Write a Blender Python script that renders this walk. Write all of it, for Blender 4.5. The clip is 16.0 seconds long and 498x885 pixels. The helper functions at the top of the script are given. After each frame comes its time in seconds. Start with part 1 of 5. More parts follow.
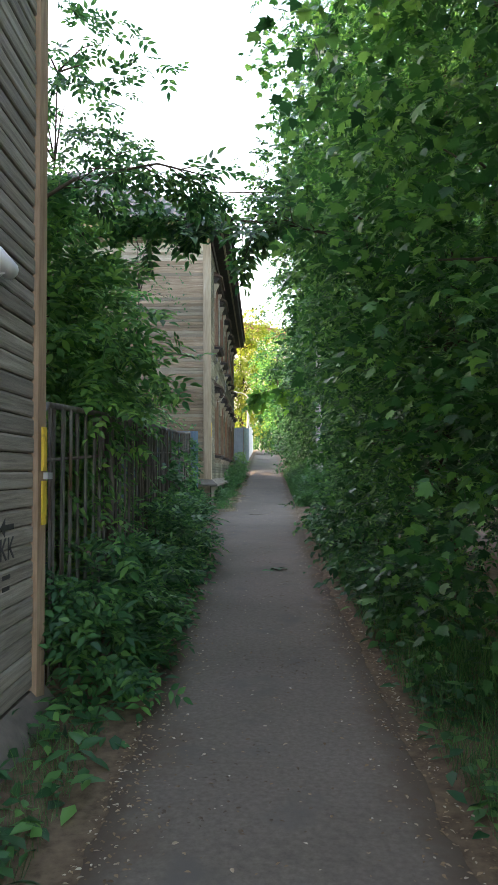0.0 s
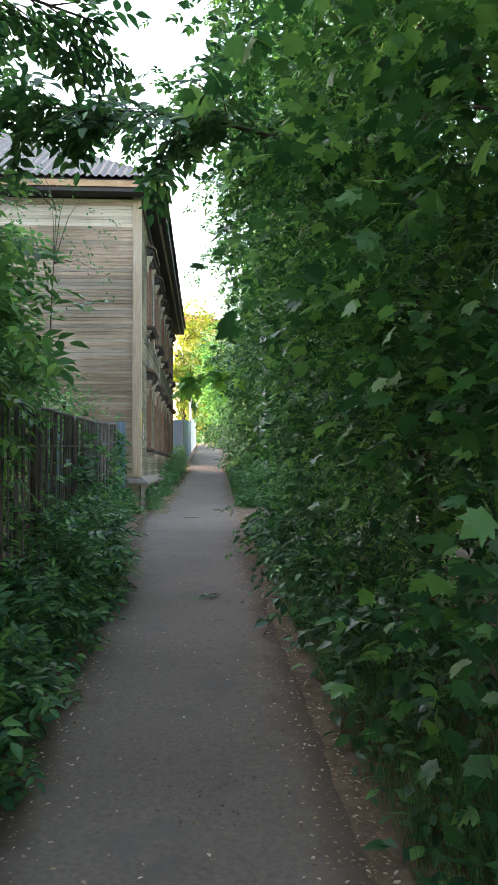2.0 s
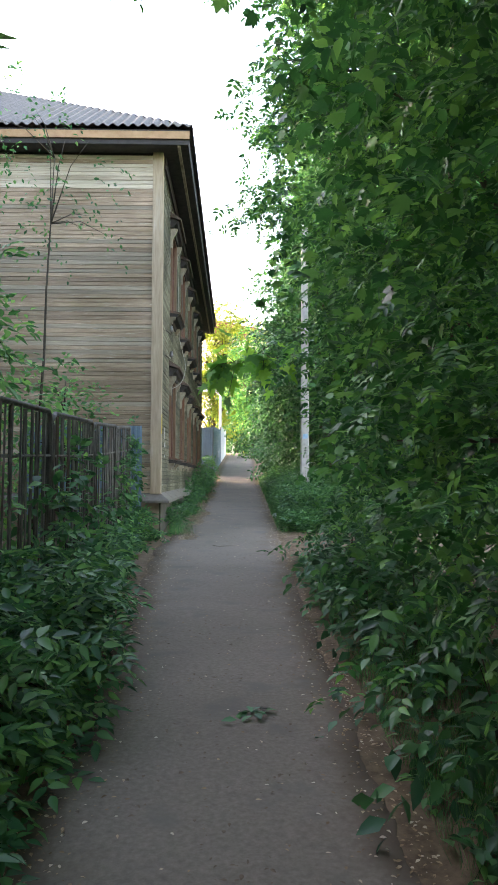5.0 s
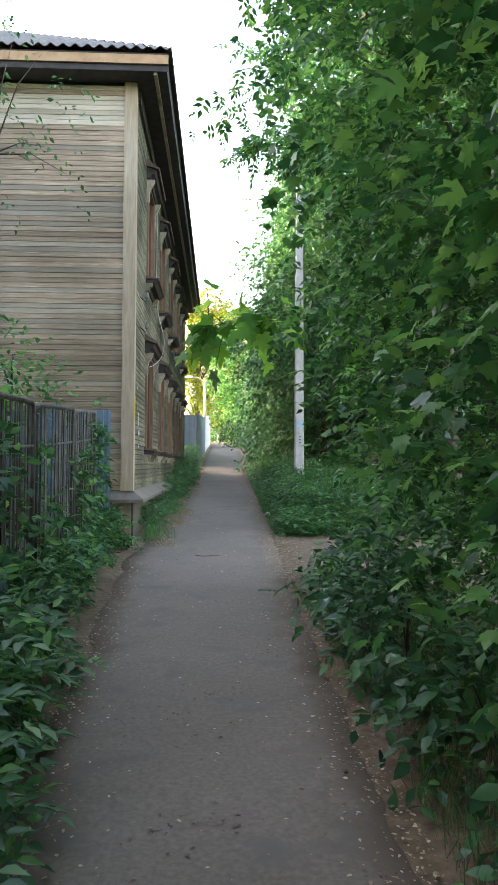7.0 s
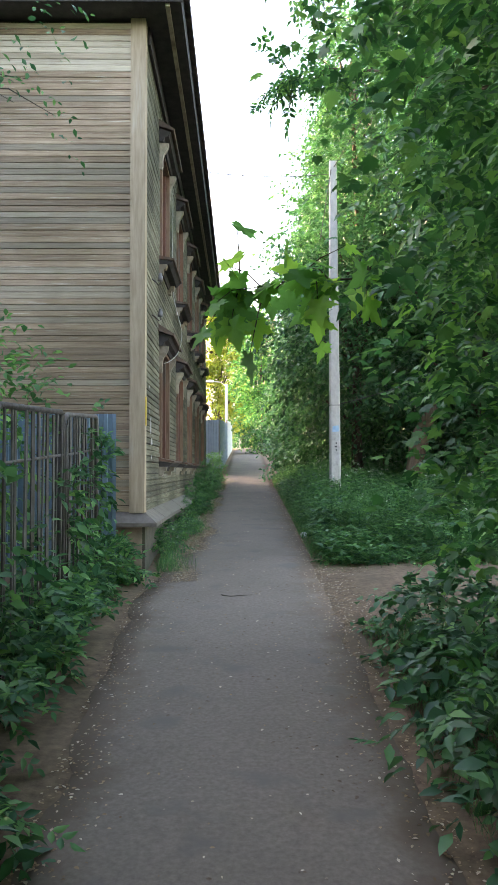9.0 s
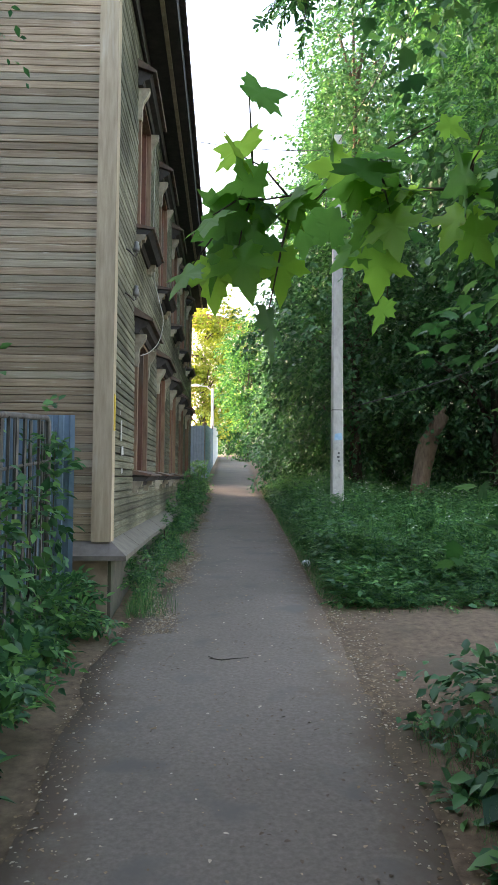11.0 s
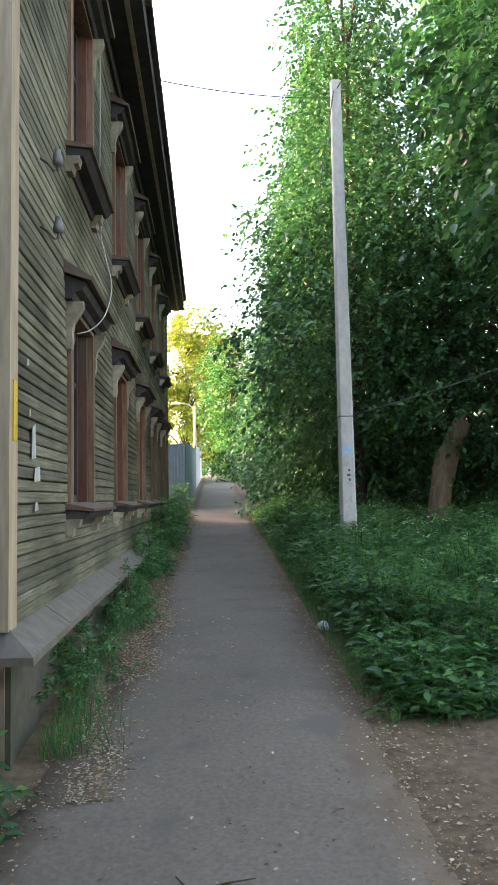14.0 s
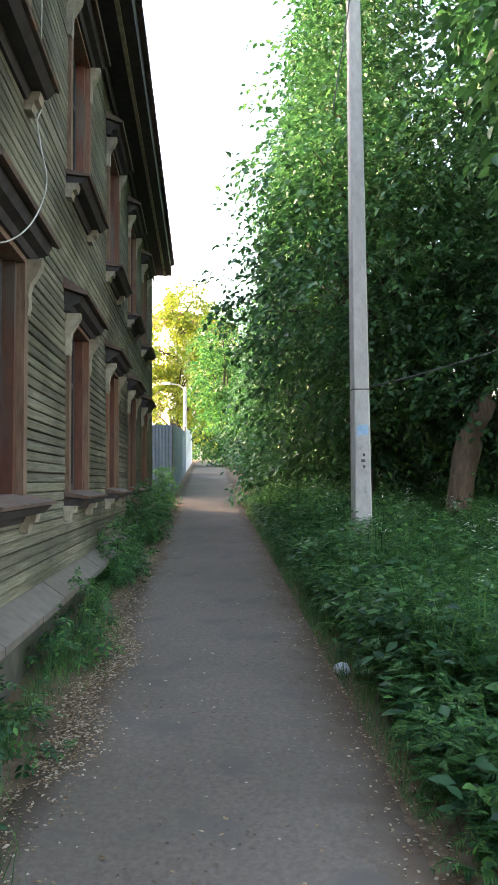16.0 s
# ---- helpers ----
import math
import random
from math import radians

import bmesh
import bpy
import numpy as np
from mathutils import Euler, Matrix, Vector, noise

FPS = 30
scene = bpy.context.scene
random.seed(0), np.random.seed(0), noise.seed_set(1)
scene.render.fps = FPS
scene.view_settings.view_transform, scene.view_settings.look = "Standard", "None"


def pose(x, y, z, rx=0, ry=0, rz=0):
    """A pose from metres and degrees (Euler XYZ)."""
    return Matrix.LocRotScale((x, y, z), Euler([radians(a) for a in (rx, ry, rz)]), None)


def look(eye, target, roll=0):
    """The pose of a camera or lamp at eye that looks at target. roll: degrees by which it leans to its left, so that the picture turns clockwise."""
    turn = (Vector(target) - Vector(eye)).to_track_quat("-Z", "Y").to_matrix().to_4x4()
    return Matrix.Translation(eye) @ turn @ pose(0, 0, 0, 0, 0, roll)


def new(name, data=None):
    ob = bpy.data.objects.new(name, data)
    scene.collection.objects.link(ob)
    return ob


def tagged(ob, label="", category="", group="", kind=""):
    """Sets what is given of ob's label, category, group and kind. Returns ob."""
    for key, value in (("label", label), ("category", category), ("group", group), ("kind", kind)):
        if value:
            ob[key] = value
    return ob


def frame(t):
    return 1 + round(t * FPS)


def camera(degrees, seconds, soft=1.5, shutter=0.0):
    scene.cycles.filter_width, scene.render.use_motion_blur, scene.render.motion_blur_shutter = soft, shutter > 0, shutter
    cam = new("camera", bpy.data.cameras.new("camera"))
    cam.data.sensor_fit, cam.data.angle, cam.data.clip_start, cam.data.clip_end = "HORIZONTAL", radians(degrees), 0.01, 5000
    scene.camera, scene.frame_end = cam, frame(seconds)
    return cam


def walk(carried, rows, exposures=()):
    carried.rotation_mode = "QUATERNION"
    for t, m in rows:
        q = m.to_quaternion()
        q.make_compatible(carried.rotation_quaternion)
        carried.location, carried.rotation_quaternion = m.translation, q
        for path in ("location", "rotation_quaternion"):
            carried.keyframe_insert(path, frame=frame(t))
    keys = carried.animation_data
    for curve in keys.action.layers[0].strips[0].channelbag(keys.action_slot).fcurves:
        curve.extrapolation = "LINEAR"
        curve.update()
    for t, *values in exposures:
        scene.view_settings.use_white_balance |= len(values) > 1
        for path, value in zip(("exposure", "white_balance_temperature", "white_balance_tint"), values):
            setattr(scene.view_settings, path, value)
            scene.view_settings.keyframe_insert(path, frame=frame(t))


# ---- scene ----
cam = camera(38.7, 16.0)
METRES, EYE, TILT, LEAN, TURN = 15.0, 1.5, 0.0, 0.0, 0.9
ROWS = [
    (0.0, 0.0, 0.0, 0.0, 0.01, 2.46, 0.33),
    (0.5, 0.0047, 0.0317, -0.0007, -2.07, 1.15, -0.31),
    (1.0, 0.008, 0.0641, 0.0014, -2.98, 0.53, 0.01),
    (1.5, 0.0089, 0.0965, 0.004, -3.85, 1.35, 0.02),
    (2.0, 0.0133, 0.1292, 0.0036, -4.46, 1.97, 0.18),
    (2.5, 0.0164, 0.1613, 0.0036, -2.9, 2.0, 0.07),
    (3.0, 0.0167, 0.1912, 0.0068, -2.38, 3.41, -0.48),
    (3.5, 0.0155, 0.2259, 0.0066, -2.08, 4.29, 0.27),
    (4.0, 0.0116, 0.2591, 0.0068, -2.05, 3.99, 0.18),
    (4.5, 0.0105, 0.2888, 0.008, -1.95, 3.31, -0.06),
    (7.0, 0.0098, 0.4494, 0.0153, -3.38, 1.84, -0.29),
    (7.5, 0.011, 0.4799, 0.0159, -3.54, 1.72, -0.17),
    (8.0, 0.0103, 0.5116, 0.0189, -2.71, 2.46, -0.14),
    (8.5, 0.0059, 0.5415, 0.0222, -1.58, 2.36, -0.0),
    (9.0, 0.0053, 0.5736, 0.0226, -1.65, 2.28, 0.18),
    (11.5, 0.0012, 0.7225, 0.032, -3.26, 3.27, -0.28),
    (12.0, 0.0032, 0.7528, 0.0325, -3.26, 4.82, 1.1),
    (12.5, 0.0042, 0.783, 0.0323, -3.32, 4.95, 1.32),
    (13.0, 0.0051, 0.8105, 0.0342, -3.85, 4.57, 1.38),
    (13.5, 0.0078, 0.8406, 0.0361, -3.38, 4.57, 1.51),
    (14.0, 0.0073, 0.8706, 0.0362, -4.09, 4.4, 1.14),
    (14.5, 0.0087, 0.8997, 0.0378, -4.74, 4.35, 1.06),
    (15.0, 0.0127, 0.9324, 0.0392, -4.74, 4.39, 1.19),
    (15.5, 0.014, 0.9651, 0.0387, -4.16, 3.47, 0.87),
    (16.0, 0.0159, 0.996, 0.0399, -4.75, 3.15, 0.43),
]
walk(cam, [(t, pose(0, 0, EYE, TILT, LEAN, TURN) @ pose(METRES * x, METRES * y, METRES * z, 90 + pitch, roll, yaw)) for t, x, y, z, yaw, pitch, roll in ROWS], [(0.0, 3.72, 7450, 26), (2.5, 4.02, 7450, 26), (4.5, 3.95, 7450, 26), (8.0, 3.97, 7450, 26), (12.0, 3.62, 7450, 26), (16.0, 3.68, 7450, 26)])

# ---- light ----
SUN_EL, SUN_AZ = 10.5, 297.0          # degrees; azimuth from +y clockwise
world = bpy.data.worlds.new("world")
scene.world = world
world.use_nodes = True
wn = world.node_tree
sky = wn.nodes.new("ShaderNodeTexSky")
sky.sky_type, sky.sun_disc = "NISHITA", False
sky.sun_elevation, sky.sun_rotation = radians(SUN_EL), radians(SUN_AZ)
sky.dust_density, sky.air_density, sky.ozone_density = 2.5, 1.0, 1.0
wn.links.new(sky.outputs[0], wn.nodes["Background"].inputs[0])
wn.nodes["Background"].inputs[1].default_value = 0.15
sun_data = bpy.data.lights.new("sun", "SUN")
sun_data.energy, sun_data.angle, sun_data.color = 2.0, radians(0.5), (1.0, 0.86, 0.62)
sun = new("sun", sun_data)
away = Vector((math.sin(radians(SUN_AZ)) * math.cos(radians(SUN_EL)), math.cos(radians(SUN_AZ)) * math.cos(radians(SUN_EL)), math.sin(radians(SUN_EL))))
sun.matrix_world = look(away * 60, (0, 0, 0))


# ---- materials ----
def surface(name, dark, light, scale=8.0, rough=0.8, bump=0.3, stretch=(1, 1, 1), spread=0.0, stain=None, stain_at=0.55, metal=0.0, stain_scale=1.3, distance=0.01, grime=0.0, edge=None):
    """Two-scale noise between two colours, world-sized, with a stain layer and an object-to-object spread."""
    m = bpy.data.materials.new(name)
    m.use_nodes = True
    t = m.node_tree
    n, l = t.nodes, t.links
    p = n["Principled BSDF"]
    geo = n.new("ShaderNodeNewGeometry")
    mp = n.new("ShaderNodeMapping")
    mp.inputs["Scale"].default_value = stretch
    l.new(geo.outputs["Position"], mp.inputs[0])
    vec = mp.outputs[0]
    info = n.new("ShaderNodeObjectInfo")
    if spread:
        add = n.new("ShaderNodeVectorMath")
        mul = n.new("ShaderNodeMath")
        mul.operation = "MULTIPLY"
        mul.inputs[1].default_value = 31.0
        l.new(info.outputs["Random"], mul.inputs[0])
        l.new(mp.outputs[0], add.inputs[0])
        l.new(mul.outputs[0], add.inputs[1])
        vec = add.outputs[0]
    fine = n.new("ShaderNodeTexNoise")
    fine.inputs["Scale"].default_value, fine.inputs["Detail"].default_value, fine.inputs["Roughness"].default_value = scale, 8, 0.65
    l.new(vec, fine.inputs[0])
    ramp = n.new("ShaderNodeValToRGB")
    ramp.color_ramp.elements[0].position, ramp.color_ramp.elements[1].position = 0.3, 0.7
    ramp.color_ramp.elements[0].color, ramp.color_ramp.elements[1].color = (*dark, 1), (*light, 1)
    l.new(fine.outputs[0], ramp.inputs[0])
    col = ramp.outputs[0]
    if stain:
        big = n.new("ShaderNodeTexNoise")
        big.inputs["Scale"].default_value, big.inputs["Detail"].default_value = stain_scale, 5
        l.new(vec, big.inputs[0])
        sr = n.new("ShaderNodeValToRGB")
        sr.color_ramp.elements[0].position, sr.color_ramp.elements[1].position = stain_at, stain_at + 0.12
        l.new(big.outputs[0], sr.inputs[0])
        mix = n.new("ShaderNodeMix")
        mix.data_type = "RGBA"
        l.new(sr.outputs[0], mix.inputs["Factor"])
        l.new(col, mix.inputs["A"])
        mix.inputs["B"].default_value = (*stain, 1)
        col = mix.outputs["Result"]
    if grime:
        g = n.new("ShaderNodeTexNoise")
        g.inputs["Scale"].default_value, g.inputs["Detail"].default_value = 0.8, 6
        l.new(geo.outputs["Position"], g.inputs[0])
        gr = n.new("ShaderNodeValToRGB")
        gr.color_ramp.elements[0].position, gr.color_ramp.elements[1].position = 0.36, 0.60
        gr.color_ramp.elements[0].color = (1 - grime, 1 - grime, 1 - grime * 1.1, 1)
        l.new(g.outputs[0], gr.inputs[0])
        mm = n.new("ShaderNodeMix")
        mm.data_type, mm.blend_type = "RGBA", "MULTIPLY"
        mm.inputs["Factor"].default_value = 1.0
        l.new(col, mm.inputs["A"])
        l.new(gr.outputs[0], mm.inputs["B"])
        col = mm.outputs["Result"]
    if edge:
        at = n.new("ShaderNodeAttribute")
        at.attribute_name = "dust"
        en = n.new("ShaderNodeTexNoise")
        en.inputs["Scale"].default_value, en.inputs["Detail"].default_value, en.inputs["Roughness"].default_value = 3.5, 9, 0.7
        l.new(geo.outputs["Position"], en.inputs[0])
        sm = n.new("ShaderNodeMath")
        l.new(at.outputs["Fac"], sm.inputs[0])
        l.new(en.outputs[0], sm.inputs[1])
        er = n.new("ShaderNodeMapRange")
        er.inputs["From Min"].default_value, er.inputs["From Max"].default_value = 0.72, 1.0
        l.new(sm.outputs[0], er.inputs[0])
        em = n.new("ShaderNodeMix")
        em.data_type = "RGBA"
        l.new(er.outputs[0], em.inputs["Factor"])
        l.new(col, em.inputs["A"])
        em.inputs["B"].default_value = (*edge, 1)
        col = em.outputs["Result"]
    if spread:
        hsv = n.new("ShaderNodeHueSaturation")
        rng = n.new("ShaderNodeMapRange")
        rng.inputs["To Min"].default_value, rng.inputs["To Max"].default_value = 1 - spread, 1 + spread
        l.new(info.outputs["Random"], rng.inputs[0])
        l.new(rng.outputs[0], hsv.inputs["Value"])
        l.new(col, hsv.inputs["Color"])
        col = hsv.outputs[0]
    l.new(col, p.inputs["Base Color"])
    p.inputs["Roughness"].default_value, p.inputs["Metallic"].default_value = rough, metal
    if bump:
        b = n.new("ShaderNodeBump")
        b.inputs["Strength"].default_value, b.inputs["Distance"].default_value = bump, distance
        l.new(fine.outputs[0], b.inputs["Height"])
        l.new(b.outputs[0], p.inputs["Normal"])
    return m


def leafy(name, a, b, c, through_share=0.35, rough=0.42):
    """Leaves: colour by leaf, a soft gloss, and light passing through."""
    m = bpy.data.materials.new(name)
    m.use_nodes = True
    t = m.node_tree
    n, l = t.nodes, t.links
    p = n["Principled BSDF"]
    geo = n.new("ShaderNodeNewGeometry")
    ramp = n.new("ShaderNodeValToRGB")
    e = ramp.color_ramp.elements
    e[0].color, e[1].color = (*a, 1), (*c, 1)
    e.new(0.6).color = (*b, 1)
    l.new(geo.outputs["Random Per Island"], ramp.inputs[0])
    big = n.new("ShaderNodeTexNoise")
    big.inputs["Scale"].default_value = 0.9
    l.new(geo.outputs["Position"], big.inputs[0])
    rng = n.new("ShaderNodeMapRange")
    rng.inputs["To Min"].default_value, rng.inputs["To Max"].default_value = 0.65, 1.35
    l.new(big.outputs[0], rng.inputs[0])
    hsv = n.new("ShaderNodeHueSaturation")
    l.new(ramp.outputs[0], hsv.inputs["Color"])
    l.new(rng.outputs[0], hsv.inputs["Value"])
    l.new(hsv.outputs[0], p.inputs["Base Color"])
    p.inputs["Roughness"].default_value = rough
    p.inputs["Specular IOR Level"].default_value = 0.5
    tr = n.new("ShaderNodeBsdfTranslucent")
    br = n.new("ShaderNodeHueSaturation")
    br.inputs["Value"].default_value, br.inputs["Hue"].default_value = 1.5, 0.485
    l.new(hsv.outputs[0], br.inputs["Color"])
    l.new(br.outputs[0], tr.inputs[0])
    mix = n.new("ShaderNodeMixShader")
    mix.inputs[0].default_value = through_share
    l.new(p.outputs[0], mix.inputs[1])
    l.new(tr.outputs[0], mix.inputs[2])
    l.new(mix.outputs[0], n["Material Output"].inputs[0])
    return m


def glass(name):
    m = bpy.data.materials.new(name)
    m.use_nodes = True
    p = m.node_tree.nodes["Principled BSDF"]
    p.inputs["Base Color"].default_value = (0.55, 0.6, 0.58, 1)
    p.inputs["Roughness"].default_value = 0.015
    p.inputs["Transmission Weight"].default_value = 0.9
    return m


M_SOIL = surface("soil", (0.095, 0.060, 0.036), (0.25, 0.168, 0.10), 14, 0.95, 0.6, stain=(0.13, 0.095, 0.058), stain_at=0.55)
M_PATH = surface("worn_asphalt", (0.158, 0.124, 0.095), (0.252, 0.205, 0.160), 38, 0.95, 0.3, stain=(0.165, 0.140, 0.115), stain_at=0.56, stain_scale=2.6, distance=0.003, grime=0.16, edge=(0.150, 0.105, 0.070))
M_LITTER = surface("dry_litter", (0.10, 0.07, 0.045), (0.2, 0.14, 0.09), 30, 0.9, 0.1)
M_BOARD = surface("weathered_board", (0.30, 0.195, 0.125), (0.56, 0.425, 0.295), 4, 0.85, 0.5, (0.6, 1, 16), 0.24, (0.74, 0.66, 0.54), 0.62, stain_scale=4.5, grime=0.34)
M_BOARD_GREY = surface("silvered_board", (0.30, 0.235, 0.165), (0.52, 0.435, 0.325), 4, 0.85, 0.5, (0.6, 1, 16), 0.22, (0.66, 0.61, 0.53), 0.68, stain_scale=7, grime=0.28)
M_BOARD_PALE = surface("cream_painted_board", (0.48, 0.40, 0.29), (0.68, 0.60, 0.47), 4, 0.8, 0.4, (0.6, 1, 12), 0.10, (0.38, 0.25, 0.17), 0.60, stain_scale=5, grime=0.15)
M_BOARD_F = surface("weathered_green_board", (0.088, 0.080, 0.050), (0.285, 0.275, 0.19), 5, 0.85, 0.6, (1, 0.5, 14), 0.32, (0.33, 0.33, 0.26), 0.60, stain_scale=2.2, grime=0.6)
M_CORNER = surface("corner_board", (0.33, 0.245, 0.16), (0.50, 0.40, 0.28), 4, 0.8, 0.3, (6, 6, 0.6), 0.0, (0.5, 0.45, 0.36), 0.62)
M_TRIM = surface("faded_trim", (0.20, 0.165, 0.12), (0.42, 0.37, 0.28), 9, 0.8, 0.4, (1, 1, 1), 0.15, (0.14, 0.11, 0.08), 0.58)
M_CASING = surface("brown_grey_casing", (0.12, 0.065, 0.042), (0.25, 0.16, 0.105), 9, 0.8, 0.4, (3, 3, 0.4), 0.25, (0.19, 0.075, 0.045), 0.52)
M_SILL = surface("sill_tin", (0.06, 0.042, 0.034), (0.17, 0.115, 0.085), 9, 0.65, 0.3, spread=0.2, stain=(0.17, 0.075, 0.045), stain_at=0.55, stain_scale=5)
M_RED = surface("red_brown_paint", (0.10, 0.037, 0.025), (0.19, 0.07, 0.043), 9, 0.6, 0.3, (2, 2, 0.6), 0.2, (0.12, 0.09, 0.07), 0.55)
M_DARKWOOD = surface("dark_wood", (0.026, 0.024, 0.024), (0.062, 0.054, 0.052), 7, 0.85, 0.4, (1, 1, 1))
M_CORE = surface("wall_core", (0.03, 0.025, 0.02), (0.06, 0.05, 0.04), 5, 0.9, 0)
M_PLASTER = surface("plinth_plaster", (0.22, 0.165, 0.12), (0.36, 0.28, 0.21), 5, 0.9, 0.4, stain=(0.10, 0.085, 0.065), stain_at=0.55)
M_PLINTH_FRONT = surface("dark_concrete", (0.055, 0.050, 0.038), (0.13, 0.115, 0.085), 6, 0.9, 0.5, stain=(0.05, 0.06, 0.03), stain_at=0.5)
M_LEDGE = surface("ledge_tin", (0.115, 0.096, 0.08), (0.205, 0.175, 0.145), 9, 0.6, 0.25, stain=(0.16, 0.13, 0.10), stain_at=0.58)
M_FASCIA = surface("fascia_paint", (0.30, 0.165, 0.075), (0.44, 0.27, 0.14), 6, 0.7, 0.2)
M_ROOF = surface("asbestos_sheet", (0.085, 0.08, 0.072), (0.17, 0.16, 0.145), 12, 0.9, 0.3, stain=(0.10, 0.10, 0.07), stain_at=0.6)
M_NEARBOARD = surface("grey_green_board", (0.14, 0.122, 0.10), (0.35, 0.315, 0.26), 5, 0.85, 0.6, (1, 0.4, 9), 0.25, (0.28, 0.26, 0.22), 0.58, stain_scale=2.2)
M_NEARPOST = surface("brown_corner", (0.20, 0.125, 0.075), (0.38, 0.265, 0.175), 5, 0.75, 0.4, (5, 5, 0.5))
M_IRON = surface("grey_paint_rust", (0.045, 0.040, 0.036), (0.19, 0.175, 0.16), 18, 0.6, 0.3, (1, 1, 0.3), 0.3, (0.075, 0.045, 0.03), 0.56, 0.2, stain_scale=4)
M_BLUE = surface("blue_profiled_sheet", (0.12, 0.19, 0.26), (0.18, 0.27, 0.36), 6, 0.5, 0.05, stain=(0.26, 0.32, 0.36), stain_at=0.66)
M_WHITE = surface("white_paint", (0.62, 0.64, 0.66), (0.78, 0.79, 0.80), 5, 0.7, 0.05)
M_POLE = surface("pole_concrete", (0.40, 0.385, 0.36), (0.56, 0.54, 0.51), 14, 0.9, 0.3, (1, 1, 0.5), 0, (0.36, 0.34, 0.31), 0.6)
M_BARK = surface("bark", (0.045, 0.033, 0.024), (0.13, 0.10, 0.075), 22, 0.95, 0.9, (1, 1, 0.25), distance=0.03)
M_STUMP = surface("stump_bark", (0.12, 0.08, 0.055), (0.27, 0.19, 0.13), 20, 0.95, 0.9, (1, 1, 0.25), distance=0.03)
M_TWIG = surface("twig", (0.04, 0.032, 0.022), (0.09, 0.07, 0.045), 20, 0.9, 0.3)
M_WIRE = surface("cable", (0.05, 0.05, 0.05), (0.09, 0.09, 0.09), 20, 0.6, 0)
M_PALE = surface("pale_cable", (0.40, 0.39, 0.36), (0.55, 0.54, 0.5), 20, 0.6, 0)
M_PORC = surface("porcelain", (0.09, 0.085, 0.08), (0.20, 0.19, 0.18), 20, 0.35, 0.05)
M_YELLOW = surface("yellow_paint", (0.55, 0.36, 0.03), (0.75, 0.52, 0.05), 20, 0.6, 0.2, stain=(0.35, 0.22, 0.04), stain_at=0.55, stain_scale=12)
M_BLACK = surface("black_paint", (0.012, 0.012, 0.012), (0.03, 0.03, 0.03), 20, 0.6, 0)
M_GREYBOX = surface("grey_plastic", (0.30, 0.31, 0.31), (0.42, 0.43, 0.43), 15, 0.5, 0)
M_BLUEPAPER = surface("blue_paper", (0.22, 0.42, 0.60), (0.40, 0.58, 0.72), 12, 0.8, 0)
M_PAPER = surface("torn_paper", (0.32, 0.31, 0.29), (0.55, 0.54, 0.51), 12, 0.8, 0)
M_BRICK = surface("far_brick", (0.16, 0.06, 0.04), (0.24, 0.10, 0.06), 3, 0.9, 0)
M_FARWALL = surface("far_plaster", (0.62, 0.52, 0.42), (0.75, 0.64, 0.52), 1.0, 0.9, 0)
M_GLASS = glass("window_glass")
L_HEDGE = leafy("maple_green", (0.014, 0.080, 0.030), (0.040, 0.175, 0.046), (0.140, 0.370, 0.075), 0.36)
L_BUSH = leafy("bush_green", (0.018, 0.090, 0.040), (0.048, 0.180, 0.060), (0.125, 0.330, 0.080), 0.38)
# brighter copy of the bush green: light on the fence shrubs put into the leaf colour
L_SHRUB = leafy("lit_shrub_green", (0.035, 0.145, 0.050), (0.085, 0.270, 0.070), (0.200, 0.440, 0.100), 0.42)
# high translucency, with the glow of sky behind the bough also put into the colours
L_MAPLE = leafy("backlit_maple_green", (0.050, 0.200, 0.045), (0.110, 0.340, 0.050), (0.260, 0.520, 0.060), 0.62)
L_DARK = leafy("linden_green", (0.020, 0.090, 0.038), (0.040, 0.150, 0.055), (0.080, 0.240, 0.072), 0.24)
L_YELLOW = leafy("yellow_green", (0.12, 0.20, 0.02), (0.20, 0.28, 0.03), (0.30, 0.36, 0.05), 0.3)
L_GRASS = leafy("grass_green", (0.022, 0.105, 0.040), (0.060, 0.210, 0.062), (0.160, 0.350, 0.100), 0.40)
L_HUSK = leafy("dry_husk", (0.15, 0.095, 0.05), (0.40, 0.27, 0.15), (0.66, 0.58, 0.44), 0.15, 0.85)
L_UMBEL = leafy("white_flower", (0.55, 0.58, 0.5), (0.65, 0.68, 0.6), (0.75, 0.76, 0.7), 0.2)


